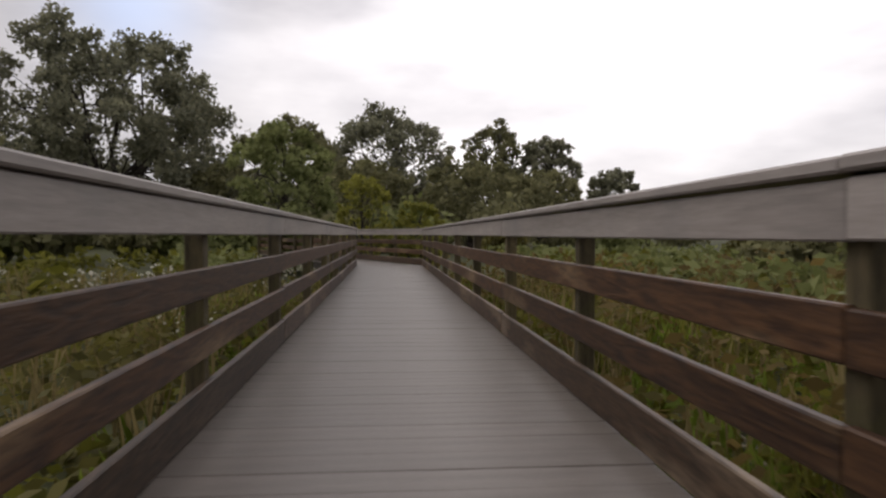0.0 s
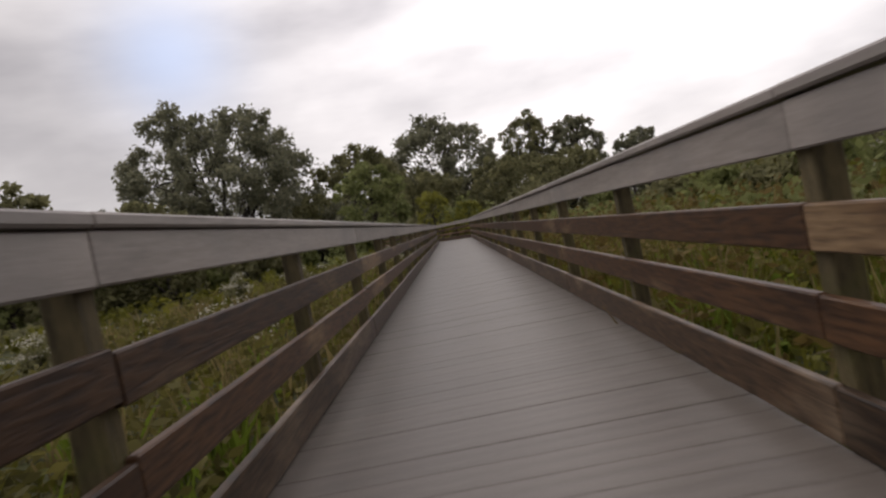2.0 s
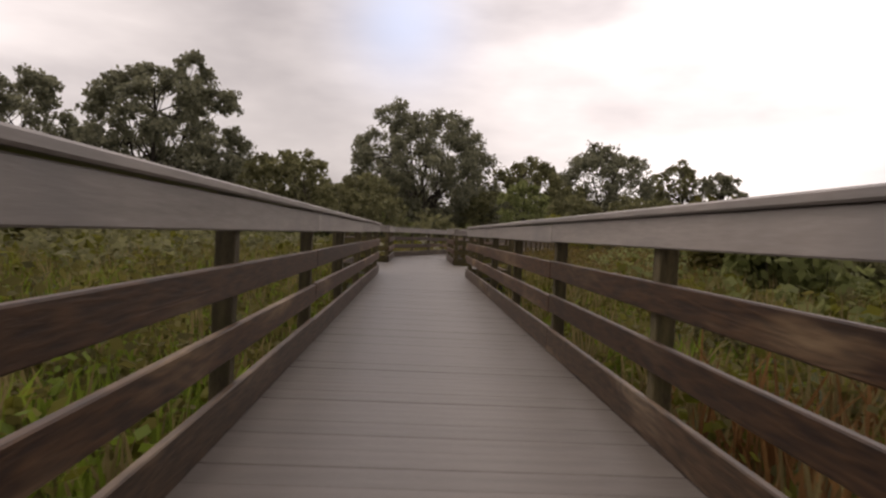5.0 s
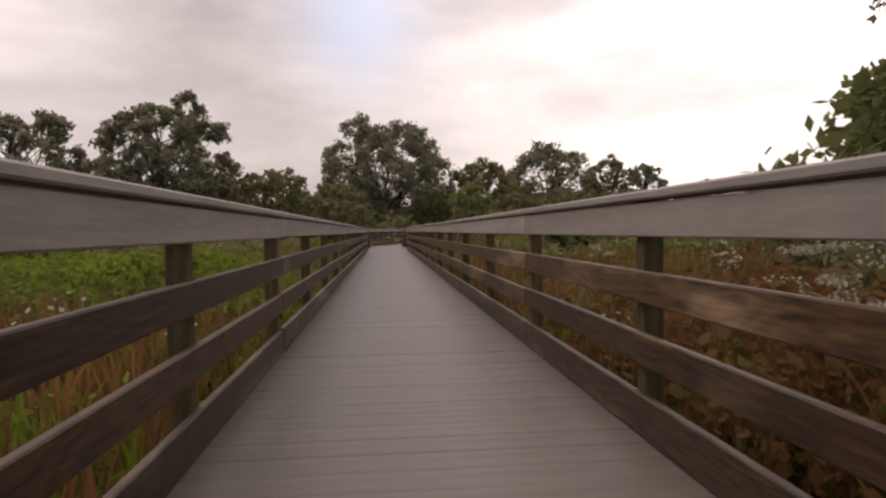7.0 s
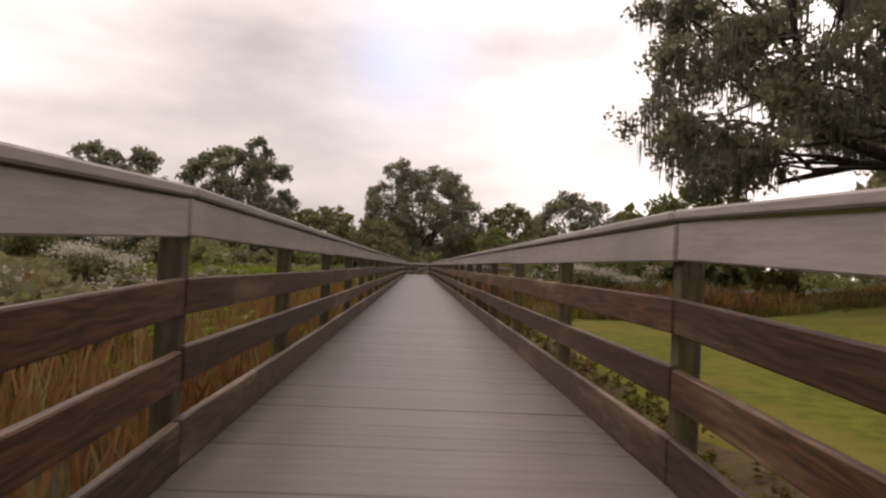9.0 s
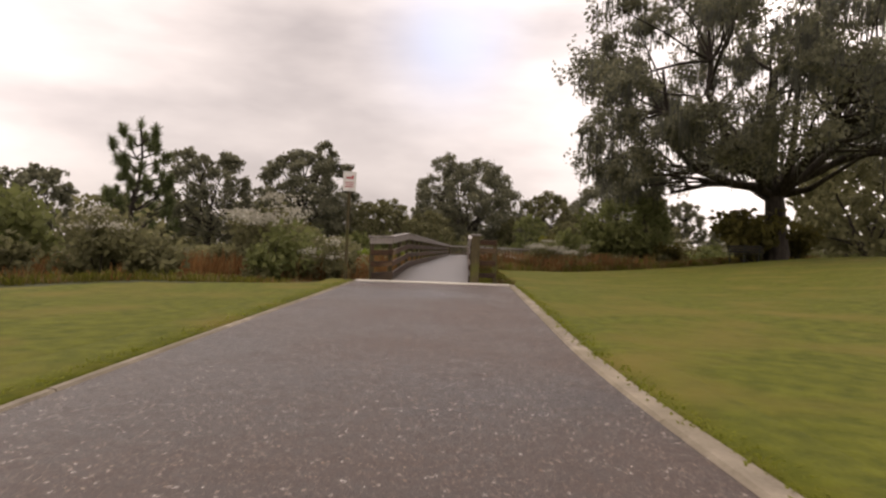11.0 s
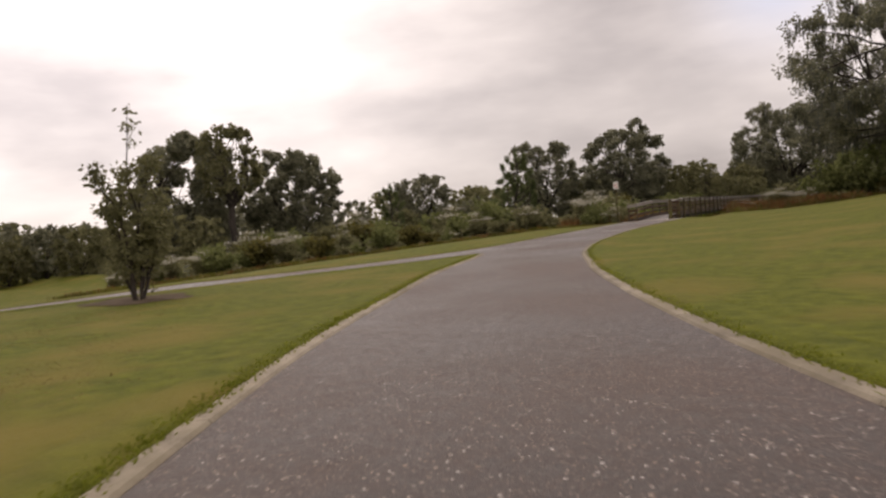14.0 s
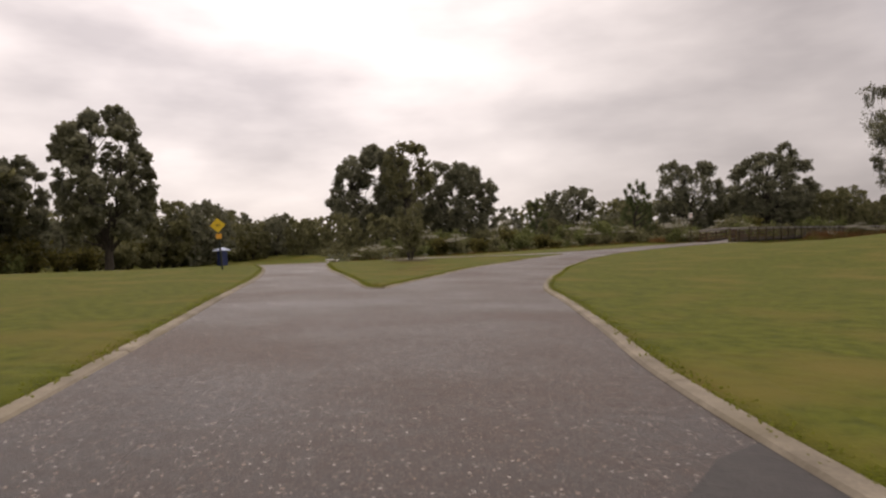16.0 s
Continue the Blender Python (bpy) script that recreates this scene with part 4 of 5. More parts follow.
OAK = "dark spreading live oak with a rounded crown"
tree("live_oak", "huge live oak on the knoll, hung with grey moss", 19.3, -30.6, 16.2, 24.6, 11, 165000, 0.165, M_OAK, 0.28, 0.32, 16, 19000, 0.2, True, 0.49, near=True, arch=0.10, waist=0.36, tuck=0.02, holes=(2.3, 4.6), droop=0.14)
tree("live_oak", OAK + " behind the marsh", 0.6, 121, 27.2, 33.0, 21, 36000, 0.48, M_OAK, 0.2, 0.06, 13, 900, gaps=0.02, arch=0.10, turn=180)
tree("live_oak", OAK + " across the marsh", -33.0, 66, 22.2, 21.2, 22, 29000, 0.41, M_OAK, 0.2, 0.08, 11, 500, gaps=0.02, arch=0.10)
tree("live_oak", "broad grey-green oak in haze", -56, 71.5, 21.6, 19, 23, 19000, 0.45, M_OAK, 0.2, 0.08, 10, 300, gaps=0.02)
tree("live_oak", OAK + " with mossy limbs", 46.9, 142, 24.6, 26, 24, 19000, 0.52, M_OAK, 0.22, 0.10, 10, 900, gaps=0.08, arch=0.12)
tree("open_oak", "thin open-crowned oak behind the reeds", 52.3, 112, 18.2, 9.4, 25, 6000, 0.38, M_GREY, 0.4, 0.42, 8, 700, gaps=0.2, holes=(1.0, 2.0))
oak_f = tree("live_oak", "low spreading oak on the skyline", 58.8, 108, 15.8, 11.2, 26, 9000, 0.42, M_OAK, 0.22, 0.2, 9, 500, gaps=0.12, arch=0.1)
tree("live_oak", "little domed oak on the skyline", 69.2, 108, 11.2, 7.0, 39, 4500, 0.36, M_OAK, 0.22, 0.2, 8, 200, gaps=0.1, arch=0.1)
low_a = tree("round_tree", "low rounded green tree in the thicket", 24.4, 126.6, 18.6, 17.5, 27, 11000, 0.50, M_GREY, 0.15, 0.03, 9)
low_b = tree("round_tree", "low rounded dull green tree", -16.5, 64, 11.0, 12.5, 28, 3800, 0.54, M_GREY, 0.12, 0.03, 9, limbs=False)
tree("live_oak", OAK + " beyond the lawn", -93, -14, 23, 19.5, 29, 27000, 0.49, M_OAK, 0.15, 0.04, 11, 300)
tree("live_oak", "spreading live oak with low limbs", -86, 6, 20, 19.5, 30, 23000, 0.49, M_OAK, 0.18, 0.06, 10, 500, gaps=0.02, arch=0.10)
tree("open_oak", "tall thin oak crown rising over others", -77, -18, 22, 10.5, 31, 6500, 0.42, M_GREY, 0.4, 0.40, 8, 200, gaps=0.12)
tall = tree("tall_tree", "tall leafy tree at the lawn's far edge", -49.8, -86.2, 17.0, 10.4, 32, 17000, 0.38, M_OAK, 0.2, 0.18, 10, 300, gaps=0.06, near=True)
horizon = tree("live_oak", "domed oak on the far skyline", -84, 54, 15.8, 16, 33, 6000, 0.62, M_OAK, 0.15, 0.1, 9)
willow = tree("willow_tree", "light green willow in the marsh", 14.4, 71, 9.4, 7.2, 34, 7000, 0.30, M_WILLOW, 0.1, 0.02, 10)
tree("slim_tree", "slim upright tree in the thicket", -12.5, 52, 8.6, 3.6, 35, 3500, 0.26, M_GREY, 0.2, 0.05, 8)
tree("willow_tree", "light green bushy tree at the knoll's foot", 13, -23, 5.6, 5.2, 38, 9000, 0.17, M_WILLOW, 0.12, 0.05, 9)
tree("sapling", "yellow-green sapling by the turning", 15.6, 55.4, 4.6, 2.8, 36, 2600, 0.16, M_SAP, 0.1, 0.05, 7)
tree("sapling", "small yellow-green sapling in the marsh", 18.2, 54.6, 3.4, 2.4, 37, 2200, 0.16, M_SAP, 0.1, 0.05, 7)
pine("young pine with upright candles of needles", -17.7, -34.6, 8.0, 41, 0.34)
pine("small bushy pine on the marsh edge", -42, -22, 8.0, 42, 0.34)
pine("small bushy pine by the thicket", -25, -21, 7.0, 43, 0.34)

rng_far = np.random.default_rng(77)
FAR_KINDS = [tree("woodland_tree", "rounded grey-green tree of the far woodland", x, y, 14, w, sd, 850, 1.2, mt, 0.15, 0.02, 6, limbs=False)
             for x, y, w, sd, mt in ((-52, 118, 15, 141, M_GREY), (60, 150, 13, 142, M_OAK), (-88, 90, 17, 143, M_GREY), (14, 152, 11, 144, M_OAK))]
FAR_BASE = [14, 14, 14, 14]


def far_row(bearings, dist, tall_m, eye=(0, -30)):
    """A row of woodland trees along bearings (degrees left of north) at about a distance from a middle point."""
    for b in bearings:
        d = dist * rng_far.uniform(0.88, 1.18)
        a = radians(b + rng_far.uniform(-1.2, 1.2))
        k = int(rng_far.integers(0, len(FAR_KINDS)))
        s = tall_m * rng_far.uniform(0.75, 1.2) / FAR_BASE[k]
        place_copy(FAR_KINDS[k], eye[0] - d * math.sin(a), eye[1] + d * math.cos(a), rng_far.uniform(0, 360), s, 0.8)


far_row(np.arange(-62, -16, 2.4), 190, 10)
far_row(np.arange(-16, 36, 3.0), 175, 14)
far_row(np.arange(36, 100, 2.5), 170, 12, (0, -80))
far_row(np.arange(-55, -16, 3.2), 120, 5.5, (0, 0))
far_row(np.arange(-16, 60, 3.2), 120, 9, (0, 0))
far_row(np.arange(50, 84, 2.0), 116, 6.8, (12, -100))
WOOD = [tree("woodland_tree", "leafy dark green tree at the wood's edge", x, y, 9, 8.5, sd, 3700, 0.46, mt, 0.12, 0.0, 8, limbs=False)
        for x, y, sd, mt in ((-66, -74, 145, M_GREY), (-70, -66, 146, M_OAK))]
for b, d, tall_m in [(58 + 2.3 * k, 92 + 9 * math.sin(k * 2.1), 5.7 + 0.12 * k + math.sin(k * 1.7)) for k in range(20)] + [(86 + 2.6 * k, 74 + 5 * math.sin(k * 2.4), 11.5 + 1.5 * math.sin(k * 1.3)) for k in range(7)]:
    a = radians(b)
    if abs(b - 66) < 3.4:
        d += 12
    place_copy(WOOD[int(b * 10) % 2], 12 - d * math.sin(a), -100 + d * math.cos(a), b * 37, tall_m / 9, 0.3)
for x, y, t, s, ob in ((-46, 76, 40, 0.95, low_b), (34, 130, 80, 0.72, low_a), (14, 112, 120, 0.95, low_b), (-26, 80, 10, 1.05, low_b), (-8, 76, 75, 0.85, low_b), (-10, 58, 130, 0.62, low_b), (-4.5, 60, 210, 0.55, low_b),
                       (78, 116, 20, 0.8, oak_f), (24, 84, 60, 0.8, low_b), (33, 80, 160, 0.8, low_b), (48, 92, 0, 0.9, low_b), (40, 86, 250, 0.8, low_b), (-62, -92, 50, 0.8, tall), (-57, -99, 120, 0.75, tall),
                       (38, -8, 70, 1.0, low_b), (46, 6, 40, 1.15, low_b), (-60, 8, 90, 0.5, low_b), (-50, 22, 20, 0.55, low_b)):
    place_copy(ob, x, y, t, s)


# ---- shrubs ----
shrub_g = shrub("groundsel_bush", "tall groundsel bush topped with white blossom", -5.0, -51.8, 3.0, 3.6, 51, 2600, 0.14, M_GREY, 1500)
shrub_h = shrub("groundsel_bush", "low groundsel bush in white blossom", -2.9, -53.6, 1.7, 1.6, 52, 2200, 0.09, M_GREY, 420)
shrub_m = shrub("myrtle_bush", "dense dark green bush at the lawn edge", -8.6, -53.5, 2.7, 3.6, 53, 1500, 0.215, M_GREY)
shrub_n = shrub("myrtle_bush", "dull olive bush in the thicket", -12.4, -52.6, 3.6, 4.4, 54, 1600, 0.24, M_GREEN)
shrub_d = shrub("myrtle_bush", "dark low bush in the thicket", -15.5, -58.2, 1.9, 2.8, 55, 1300, 0.18, M_DIM)
rng_s = np.random.default_rng(91)
mid_a = shrub("myrtle_bush", "grey-green leafy bush on marsh ground", -15.5, -4, 3.2, 4.2, 56, 1000, 0.28, M_GREY)
mid_b = shrub("myrtle_bush", "olive green leafy bush on marsh ground", 15.0, 14, 3.2, 4.0, 57, 1000, 0.28, M_GREEN)
mid_c = shrub("myrtle_bush", "dull dark leafy bush in the marsh", -19, 12, 3.0, 4.4, 58, 1000, 0.28, M_DIM)
mid_g = shrub("groundsel_bush", "marsh bush with pale blossom on top", -24, -30, 3.0, 4.0, 59, 1000, 0.24, M_GREY, 350)
MIDS = [(mid_g, 3.0), (mid_a, 3.2), (mid_b, 3.2), (mid_c, 3.0), (mid_a, 3.2)]
BUSHES = [(shrub_g, 3.0), (shrub_m, 2.7), (shrub_n, 3.6), (shrub_d, 1.9), (shrub_h, 1.7)]


def bush_belt(line, count, depth, sizes, weights, kinds=BUSHES):
    """Bushes spread along a plan line, more or less deep behind it."""
    p = smooth(line, 0.5)
    for i in range(count):
        a = p[min(int((i + rng_s.uniform(-0.3, 0.3)) / count * len(p)) % len(p), len(p) - 1)]
        x, y = a[0] + rng_s.normal() * 0.5, a[1] + rng_s.uniform(0, depth)
        ob, h = kinds[rng_s.choice(len(kinds), p=weights)]
        place_copy(ob, x, y, rng_s.uniform(0, 360), rng_s.uniform(*sizes) / h, 0.05)


bush_belt([(-3.4, -54.0), (-6.5, -56.6), (-12, -58.8), (-16.5, -63), (-19.5, -70), (-24, -78)], 26, 2.4, (0.7, 2.3), (0.10, 0.30, 0.30, 0.22, 0.08))
bush_belt([(-4, -50), (-12, -50), (-22, -54), (-30, -62), (-40, -66)], 22, 7, (1.4, 2.9), (0.12, 0.28, 0.5, 0.1, 0))
bush_belt([(-22, -40), (-35, -42), (-50, -46), (-70, -44)], 18, 14, (2.5, 4.6), (0.15, 0.35, 0.4, 0.1, 0), MIDS)
bush_belt([(-12, -20), (-20, 0), (-24, 25), (-14, 50), (0, 60), (16, 62), (32, 58)], 40, 10, (2.6, 5.2), (0.1, 0.35, 0.4, 0.15, 0), MIDS)
bush_belt([(10, -4), (22, 6), (34, 10), (48, 14)], 20, 10, (2.2, 4.2), (0.15, 0.3, 0.35, 0.2, 0), MIDS)
bush_belt([(14, 8), (22, 22), (30, 36), (44, 46)], 20, 12, (1.8, 3.6), (0.1, 0.35, 0.4, 0.15, 0), MIDS)
bush_belt([(3.6, -32.5), (7, -31), (11, -29.5), (14, -28)], 14, 2.5, (0.9, 2.0), (0.25, 0.2, 0.15, 0.3, 0.1))
bush_belt([(-54, -106), (-58, -92), (-66, -76), (-77, -58), (-86, -44)], 34, 8, (3.0, 5.0), (0, 0.35, 0.1, 0.55, 0), MIDS)
for x, y, h in ((17.4, -31.6, 3.2), (18.2, -29.8, 4.0), (21.4, -29.2, 2.6)):
    place_copy(shrub_d, x, y, x * 50, h / 1.9, 0.05)
for x, y, h, ob, hb in ((5.5, -31, 2.2, shrub_g, 3.0), (7.5, -27, 2.0, shrub_g, 3.0), (9.4, -25, 4.6, shrub_n, 3.6), (12, -25.5, 4.2, shrub_n, 3.6), (-2.6, 20, 1.5, shrub_h, 1.7), (-3.4, 26, 1.6, shrub_h, 1.7),
                        (0.5, 32, 1.6, shrub_h, 1.7), (3.2, 38, 1.7, shrub_h, 1.7), (-5.5, -40, 1.7, shrub_h, 1.7), (-6.5, -46, 1.8, shrub_h, 1.7), (-8, -36, 2.0, shrub_g, 3.0), (-8.9, -24.5, 1.3, shrub_h, 1.7), (-3.3, -28, 0.8, shrub_h, 1.7), (5.5, -13, 1.2, shrub_h, 1.7), (4.2, -10, 1.0, shrub_h, 1.7), (7.0, -16, 1.3, shrub_h, 1.7)):
    place_copy(ob, x, y, x * 77, h / hb, 0.05)

def island_tree(x, y, seed):
    """Slim stems fanning up from one root, leafy from knee height, with one thin leader over the rest."""
    rng = np.random.default_rng(seed)
    z = float(ground_z(np.array([x]), np.array([y]))[0])
    holder = tagged(obj("island_tree", None, m=pose(x, y, z)), "small multi-stemmed tree with an open crown in a mulch ring", "tree", group="trees round the park")
    c, twigs = [], Wood()
    for k in range(9):
        a, tall_m = k * 2.4 + rng.uniform(-0.3, 0.3), (3.95, 3.0, 2.7, 2.9, 2.3, 2.5, 2.0, 2.6, 1.8)[k]
        r = 0.25 if k == 0 else rng.uniform(0.45, 0.85)
        stem = Wood()
        p = stem.limb((math.cos(a) * 0.07, math.sin(a) * 0.07, -0.1), (math.cos(a) * r, math.sin(a) * r, tall_m), 0.032, 0.008, rng, 0.05, 9, 6)
        obj("stem", stem.mesh("stem"), holder)
        for i in range(26):
            t = rng.uniform(0.24, 1.0)
            q = np.array([np.interp(t, np.linspace(0, 1, 9), p[:, ax]) for ax in range(3)])
            slim = 0.16 if t * tall_m > 2.9 else 0.40 * (1.15 - t)
            e = q + unit(rng.normal(size=3) * (1, 1, 0.5)) * rng.uniform(0.4, 1.0) * max(slim, 0.14) + (0, 0, 0.06)
            twigs.limb(q, e, 0.006, 0.003, rng, 0.05, 3, 3)
            c.append(e + rng.normal(size=(20, 3)) * (0.085, 0.085, 0.06))
    tagged(obj("twig_mass", twigs.mesh("twig_mass"), holder), kind="stuff")
    obj("crown", quads_mesh("crown", leaves(np.concatenate(c), 0.075, rng), M_GREY), holder)


island_tree(-3.0, -87.6, 61)


def mulch_ring(x, y, r):
    bm = bmesh.new()
    bmesh.ops.create_circle(bm, cap_ends=True, segments=40, radius=r)
    for v in bm.verts:
        k = 1 + 0.12 * math.sin(5 * math.atan2(v.co.y, v.co.x)) + random.uniform(-0.05, 0.05)
        v.co.x, v.co.y = v.co.x * k, v.co.y * k * 0.8
    bmesh.ops.subdivide_edges(bm, edges=bm.edges[:], cuts=1)
    for v in bm.verts:
        gx, gy = x + v.co.x, y + v.co.y
        v.co.z = float(ground_z(np.array([gx]), np.array([gy]))[0]) + 0.03 - 0.02 * (v.co.xy.length / r)
    ob = part("mulch_bed", bm, M_MULCH, None, "", pose(x, y, 0))
    tagged(ob, "thin brown mulch bed under the small tree", "mulch", kind="stuff")


mulch_ring(-3.0, -87.6, 1.15)


# ---- low plants ----
def corridor(n, rng, s0, s1, near, far, side):
    """Points beside the boardwalk's centre line: s runs from the land end (negative) past the bend (positive)."""
    s = rng.uniform(s0, s1, n)
    o = side * (near + (far - near) * rng.beta(1.0, 1.7, n))
    past = np.maximum(s - BEND, 0)
    y = np.where(s > BEND, BEND + past * math.cos(TH), s)
    x = np.where(s > BEND, past * math.sin(TH), 0.0)
    x, y = x + o * np.where(s > BEND, math.cos(TH), 1), y - o * np.where(s > BEND, math.sin(TH), 0)
    ok = ~((y > NEAR - 0.3) & (y < FAR + 0.3) & (np.abs(x) < PW + 0.35))
    # nothing grows through the boards past the second bend
    cx, cy = REACH * math.sin(TH), BEND + REACH * math.cos(TH)
    along, across = (x - cx) * DIR2.x + (y - cy) * DIR2.y, (x - cx) * NRM2.x + (y - cy) * NRM2.y
    ok &= ~((along > -1) & (along < 14) & (np.abs(across) < W + 0.3))
    return x[ok], y[ok]


def herbs(name, label, x, y, rng, tall_m, leaf, per, mat, category="plants"):
    """Leafy plants: leaves at all heights round each place, one mesh."""
    k = np.repeat(np.arange(len(x)), per)
    hh = (tall_m * rng.uniform(0.5, 1.2, len(x)))[k]
    t = rng.uniform(0.08, 1, len(k))
    r = 0.28 * hh * (1.1 - 0.5 * t)
    a = rng.uniform(0, 6.283, len(k))
    c = np.stack([x[k] + np.cos(a) * r, y[k] + np.sin(a) * r, height(x, y)[k] + hh * t], -1)
    return tagged(obj(name, quads_mesh(name, leaves(c, leaf, rng, 0.45), mat)), label, category, kind="stuff")


def blades(name, label, x, y, z, rng, tall_m, wide, per, mat, spread=0.12, lean=0.35, category="grass"):
    """Upright grass blades in tufts, one mesh."""
    k = np.repeat(np.arange(len(x)), per)
    n = len(k)
    hh = (tall_m * rng.uniform(0.55, 1.2, len(x)))[k] * rng.uniform(0.6, 1.1, n)
    b = np.stack([x[k] + rng.normal(size=n) * spread, y[k] + rng.normal(size=n) * spread, z[k] - 0.02], -1)
    tip = b + np.stack([rng.normal(size=n) * lean * hh, rng.normal(size=n) * lean * hh, hh], -1)
    mid = b * 0.45 + tip * 0.55 + np.stack([np.zeros(n), np.zeros(n), 0.1 * hh], -1)
    side = unit(rng.normal(size=(n, 3)) * (1, 1, 0)) * wide * 0.5
    q = np.stack([b, mid - side, tip, mid + side], 1)
    return tagged(obj(name, quads_mesh(name, q, mat)), label, category, kind="stuff")


rng_p = np.random.default_rng(123)
for side, s0, s1, n, tall_m, leaf, per, mat, label in (
        (1, -6, 44, 2600, 0.55, 0.10, 26, M_MARSH, "bright green marsh plants under the rail"),
        (1, -2, 44, 900, 0.42, 0.10, 30, M_LIME, "fresh green broad-leaved water plants"),
        (-1, -30, 44, 3600, 0.75, 0.10, 24, M_DIM, "dark undergrowth in the marsh"),
        (-1, -46, 44, 1500, 0.60, 0.11, 24, M_MARSH, "green marsh plants beside the walk"),
        (-1, -44, -14, 900, 0.62, 0.12, 28, M_LIME, "fresh green marsh plants in a clearing"),
        (1, -52, -6, 2200, 0.60, 0.10, 24, M_MARSH, "olive marsh plants along the rail"),
        (1, 0, 44, 800, 1.2, 0.085, 34, M_BROWN, "browning shrubby growth behind the reeds"),
        (1, -40, 44, 1500, 0.80, 0.11, 24, M_DIM, "dark olive undergrowth")):
    x, y = corridor(n, rng_p, s0, s1, W + 0.30, 13, side)
    ok = ~on_lawn(x, y) & ~((x > 0) & (x < 2.6) & (y < -35))
    x, y = x[ok], y[ok]
    close = np.abs(x - np.maximum(y - BEND, 0) * math.tan(TH)) < 4
    herbs("marsh_plants", label, x[close], y[close], rng_p, tall_m, leaf * 0.9, int(per * 0.76), mat)
    herbs("marsh_plants", label, x[~close], y[~close], rng_p, tall_m, leaf * 1.5, int(per * 0.34), mat)
for side, s0, s1, n, tall_m, mat, label in (
        (1, -52, -14, 1500, 0.95, M_REDGRASS, "russet tall grass beside the walk"), (-1, -54, -28, 1500, 0.95, M_REDGRASS, "russet tall grass in the marsh"),
        (1, -52, 44, 1000, 1.0, M_TAN, "straw-coloured tall grass"), (-1, -54, 44, 1000, 0.9, M_TAN, "straw-coloured tall grass in the marsh"),
        (1, -5, 44, 1300, 0.8, M_MARSH, "green reeds in wet ground"), (-1, -44, 10, 1100, 0.7, M_LIME, "fresh green reeds")):
    x, y = corridor(n, rng_p, s0, s1, W + 0.35, 14, side)
    ok = ~on_lawn(x, y) & ~((x > 0) & (x < 2.6) & (y < -35))
    x, y = x[ok], y[ok]
    blades("tall_grass", label, x, y, height(x, y), rng_p, tall_m, 0.03, 13, mat, 0.12, 0.22)
for side, s0, s1, n in ((-1, 4, 40, 50), (-1, -50, -30, 14), (1, -40, -14, 16)):
    x, y = corridor(n, rng_p, s0, s1, W + 0.6, 7, side)
    k = np.repeat(np.arange(len(x)), 30)
    c = np.stack([x[k], y[k], height(x, y)[k] + 0.95 + rng_p.uniform(-0.1, 0.35, len(x))[k]], -1) + rng_p.normal(size=(len(k), 3)) * (0.09, 0.09, 0.06)
    tagged(obj("white_flowers", quads_mesh("white_flowers", leaves(c, 0.035, rng_p, 0.4, 1.1), M_FLOWER)), "white flower heads over the marsh plants", "flowers", kind="stuff")
# a fringe of tall dry grass along the lawn's far edge
edge_line = smooth([(2.3, -37.8), (3.4, -34.4), (9, -33.6), (16, -30.2), (24, -26.6)], 0.1)
for mat, label, n, tall_m in ((M_REDGRASS, "russet tall grass fringing the lawn", 320, 0.5), (M_TAN, "straw-coloured grass fringing the lawn", 420, 0.42), (M_MARSH, "green weeds fringing the lawn", 900, 0.42)):
    p = edge_line[rng_p.integers(0, len(edge_line), n)] + np.stack([rng_p.normal(size=n) * 0.6, rng_p.uniform(-0.6, 4.5, n)], -1)
    blades("tall_grass", label, p[:, 0], p[:, 1], height(p[:, 0], p[:, 1]), rng_p, tall_m, 0.03, 16, mat, 0.14, 0.25)
west_line = smooth([(-2.7, -55.6), (-6.5, -58.7), (-12, -61.0), (-15, -65.6), (-17.2, -71.5), (-22, -79)], 0.1)
for mat, label, n, tall_m in ((M_REDGRASS, "russet grass along the thicket's foot", 70, 0.34), (M_TAN, "dry grass along the thicket's foot", 200, 0.26), (M_MARSH, "green weeds along the thicket's foot", 700, 0.24)):
    p = west_line[rng_p.integers(0, len(west_line), n)] + np.stack([rng_p.normal(size=n) * 0.3, rng_p.uniform(0.1, 1.8, n)], -1)
    blades("tall_grass", label, p[:, 0], p[:, 1], height(p[:, 0], p[:, 1]), rng_p, tall_m, 0.03, 14, mat, 0.16, 0.3)
n = 420
x = 1.6 + 8 * rng_p.beta(1, 1.4, n)
y = np.interp(x, [1.6, 3.5, 9, 16], [-35.6, -33.6, -33.2, -29.8]) + 5.5 * rng_p.beta(1, 1.5, n)
herbs("marsh_plants", "russet leafy growth along the lawn's far edge", x, y, rng_p, 0.95, 0.075, 34, M_RUST)
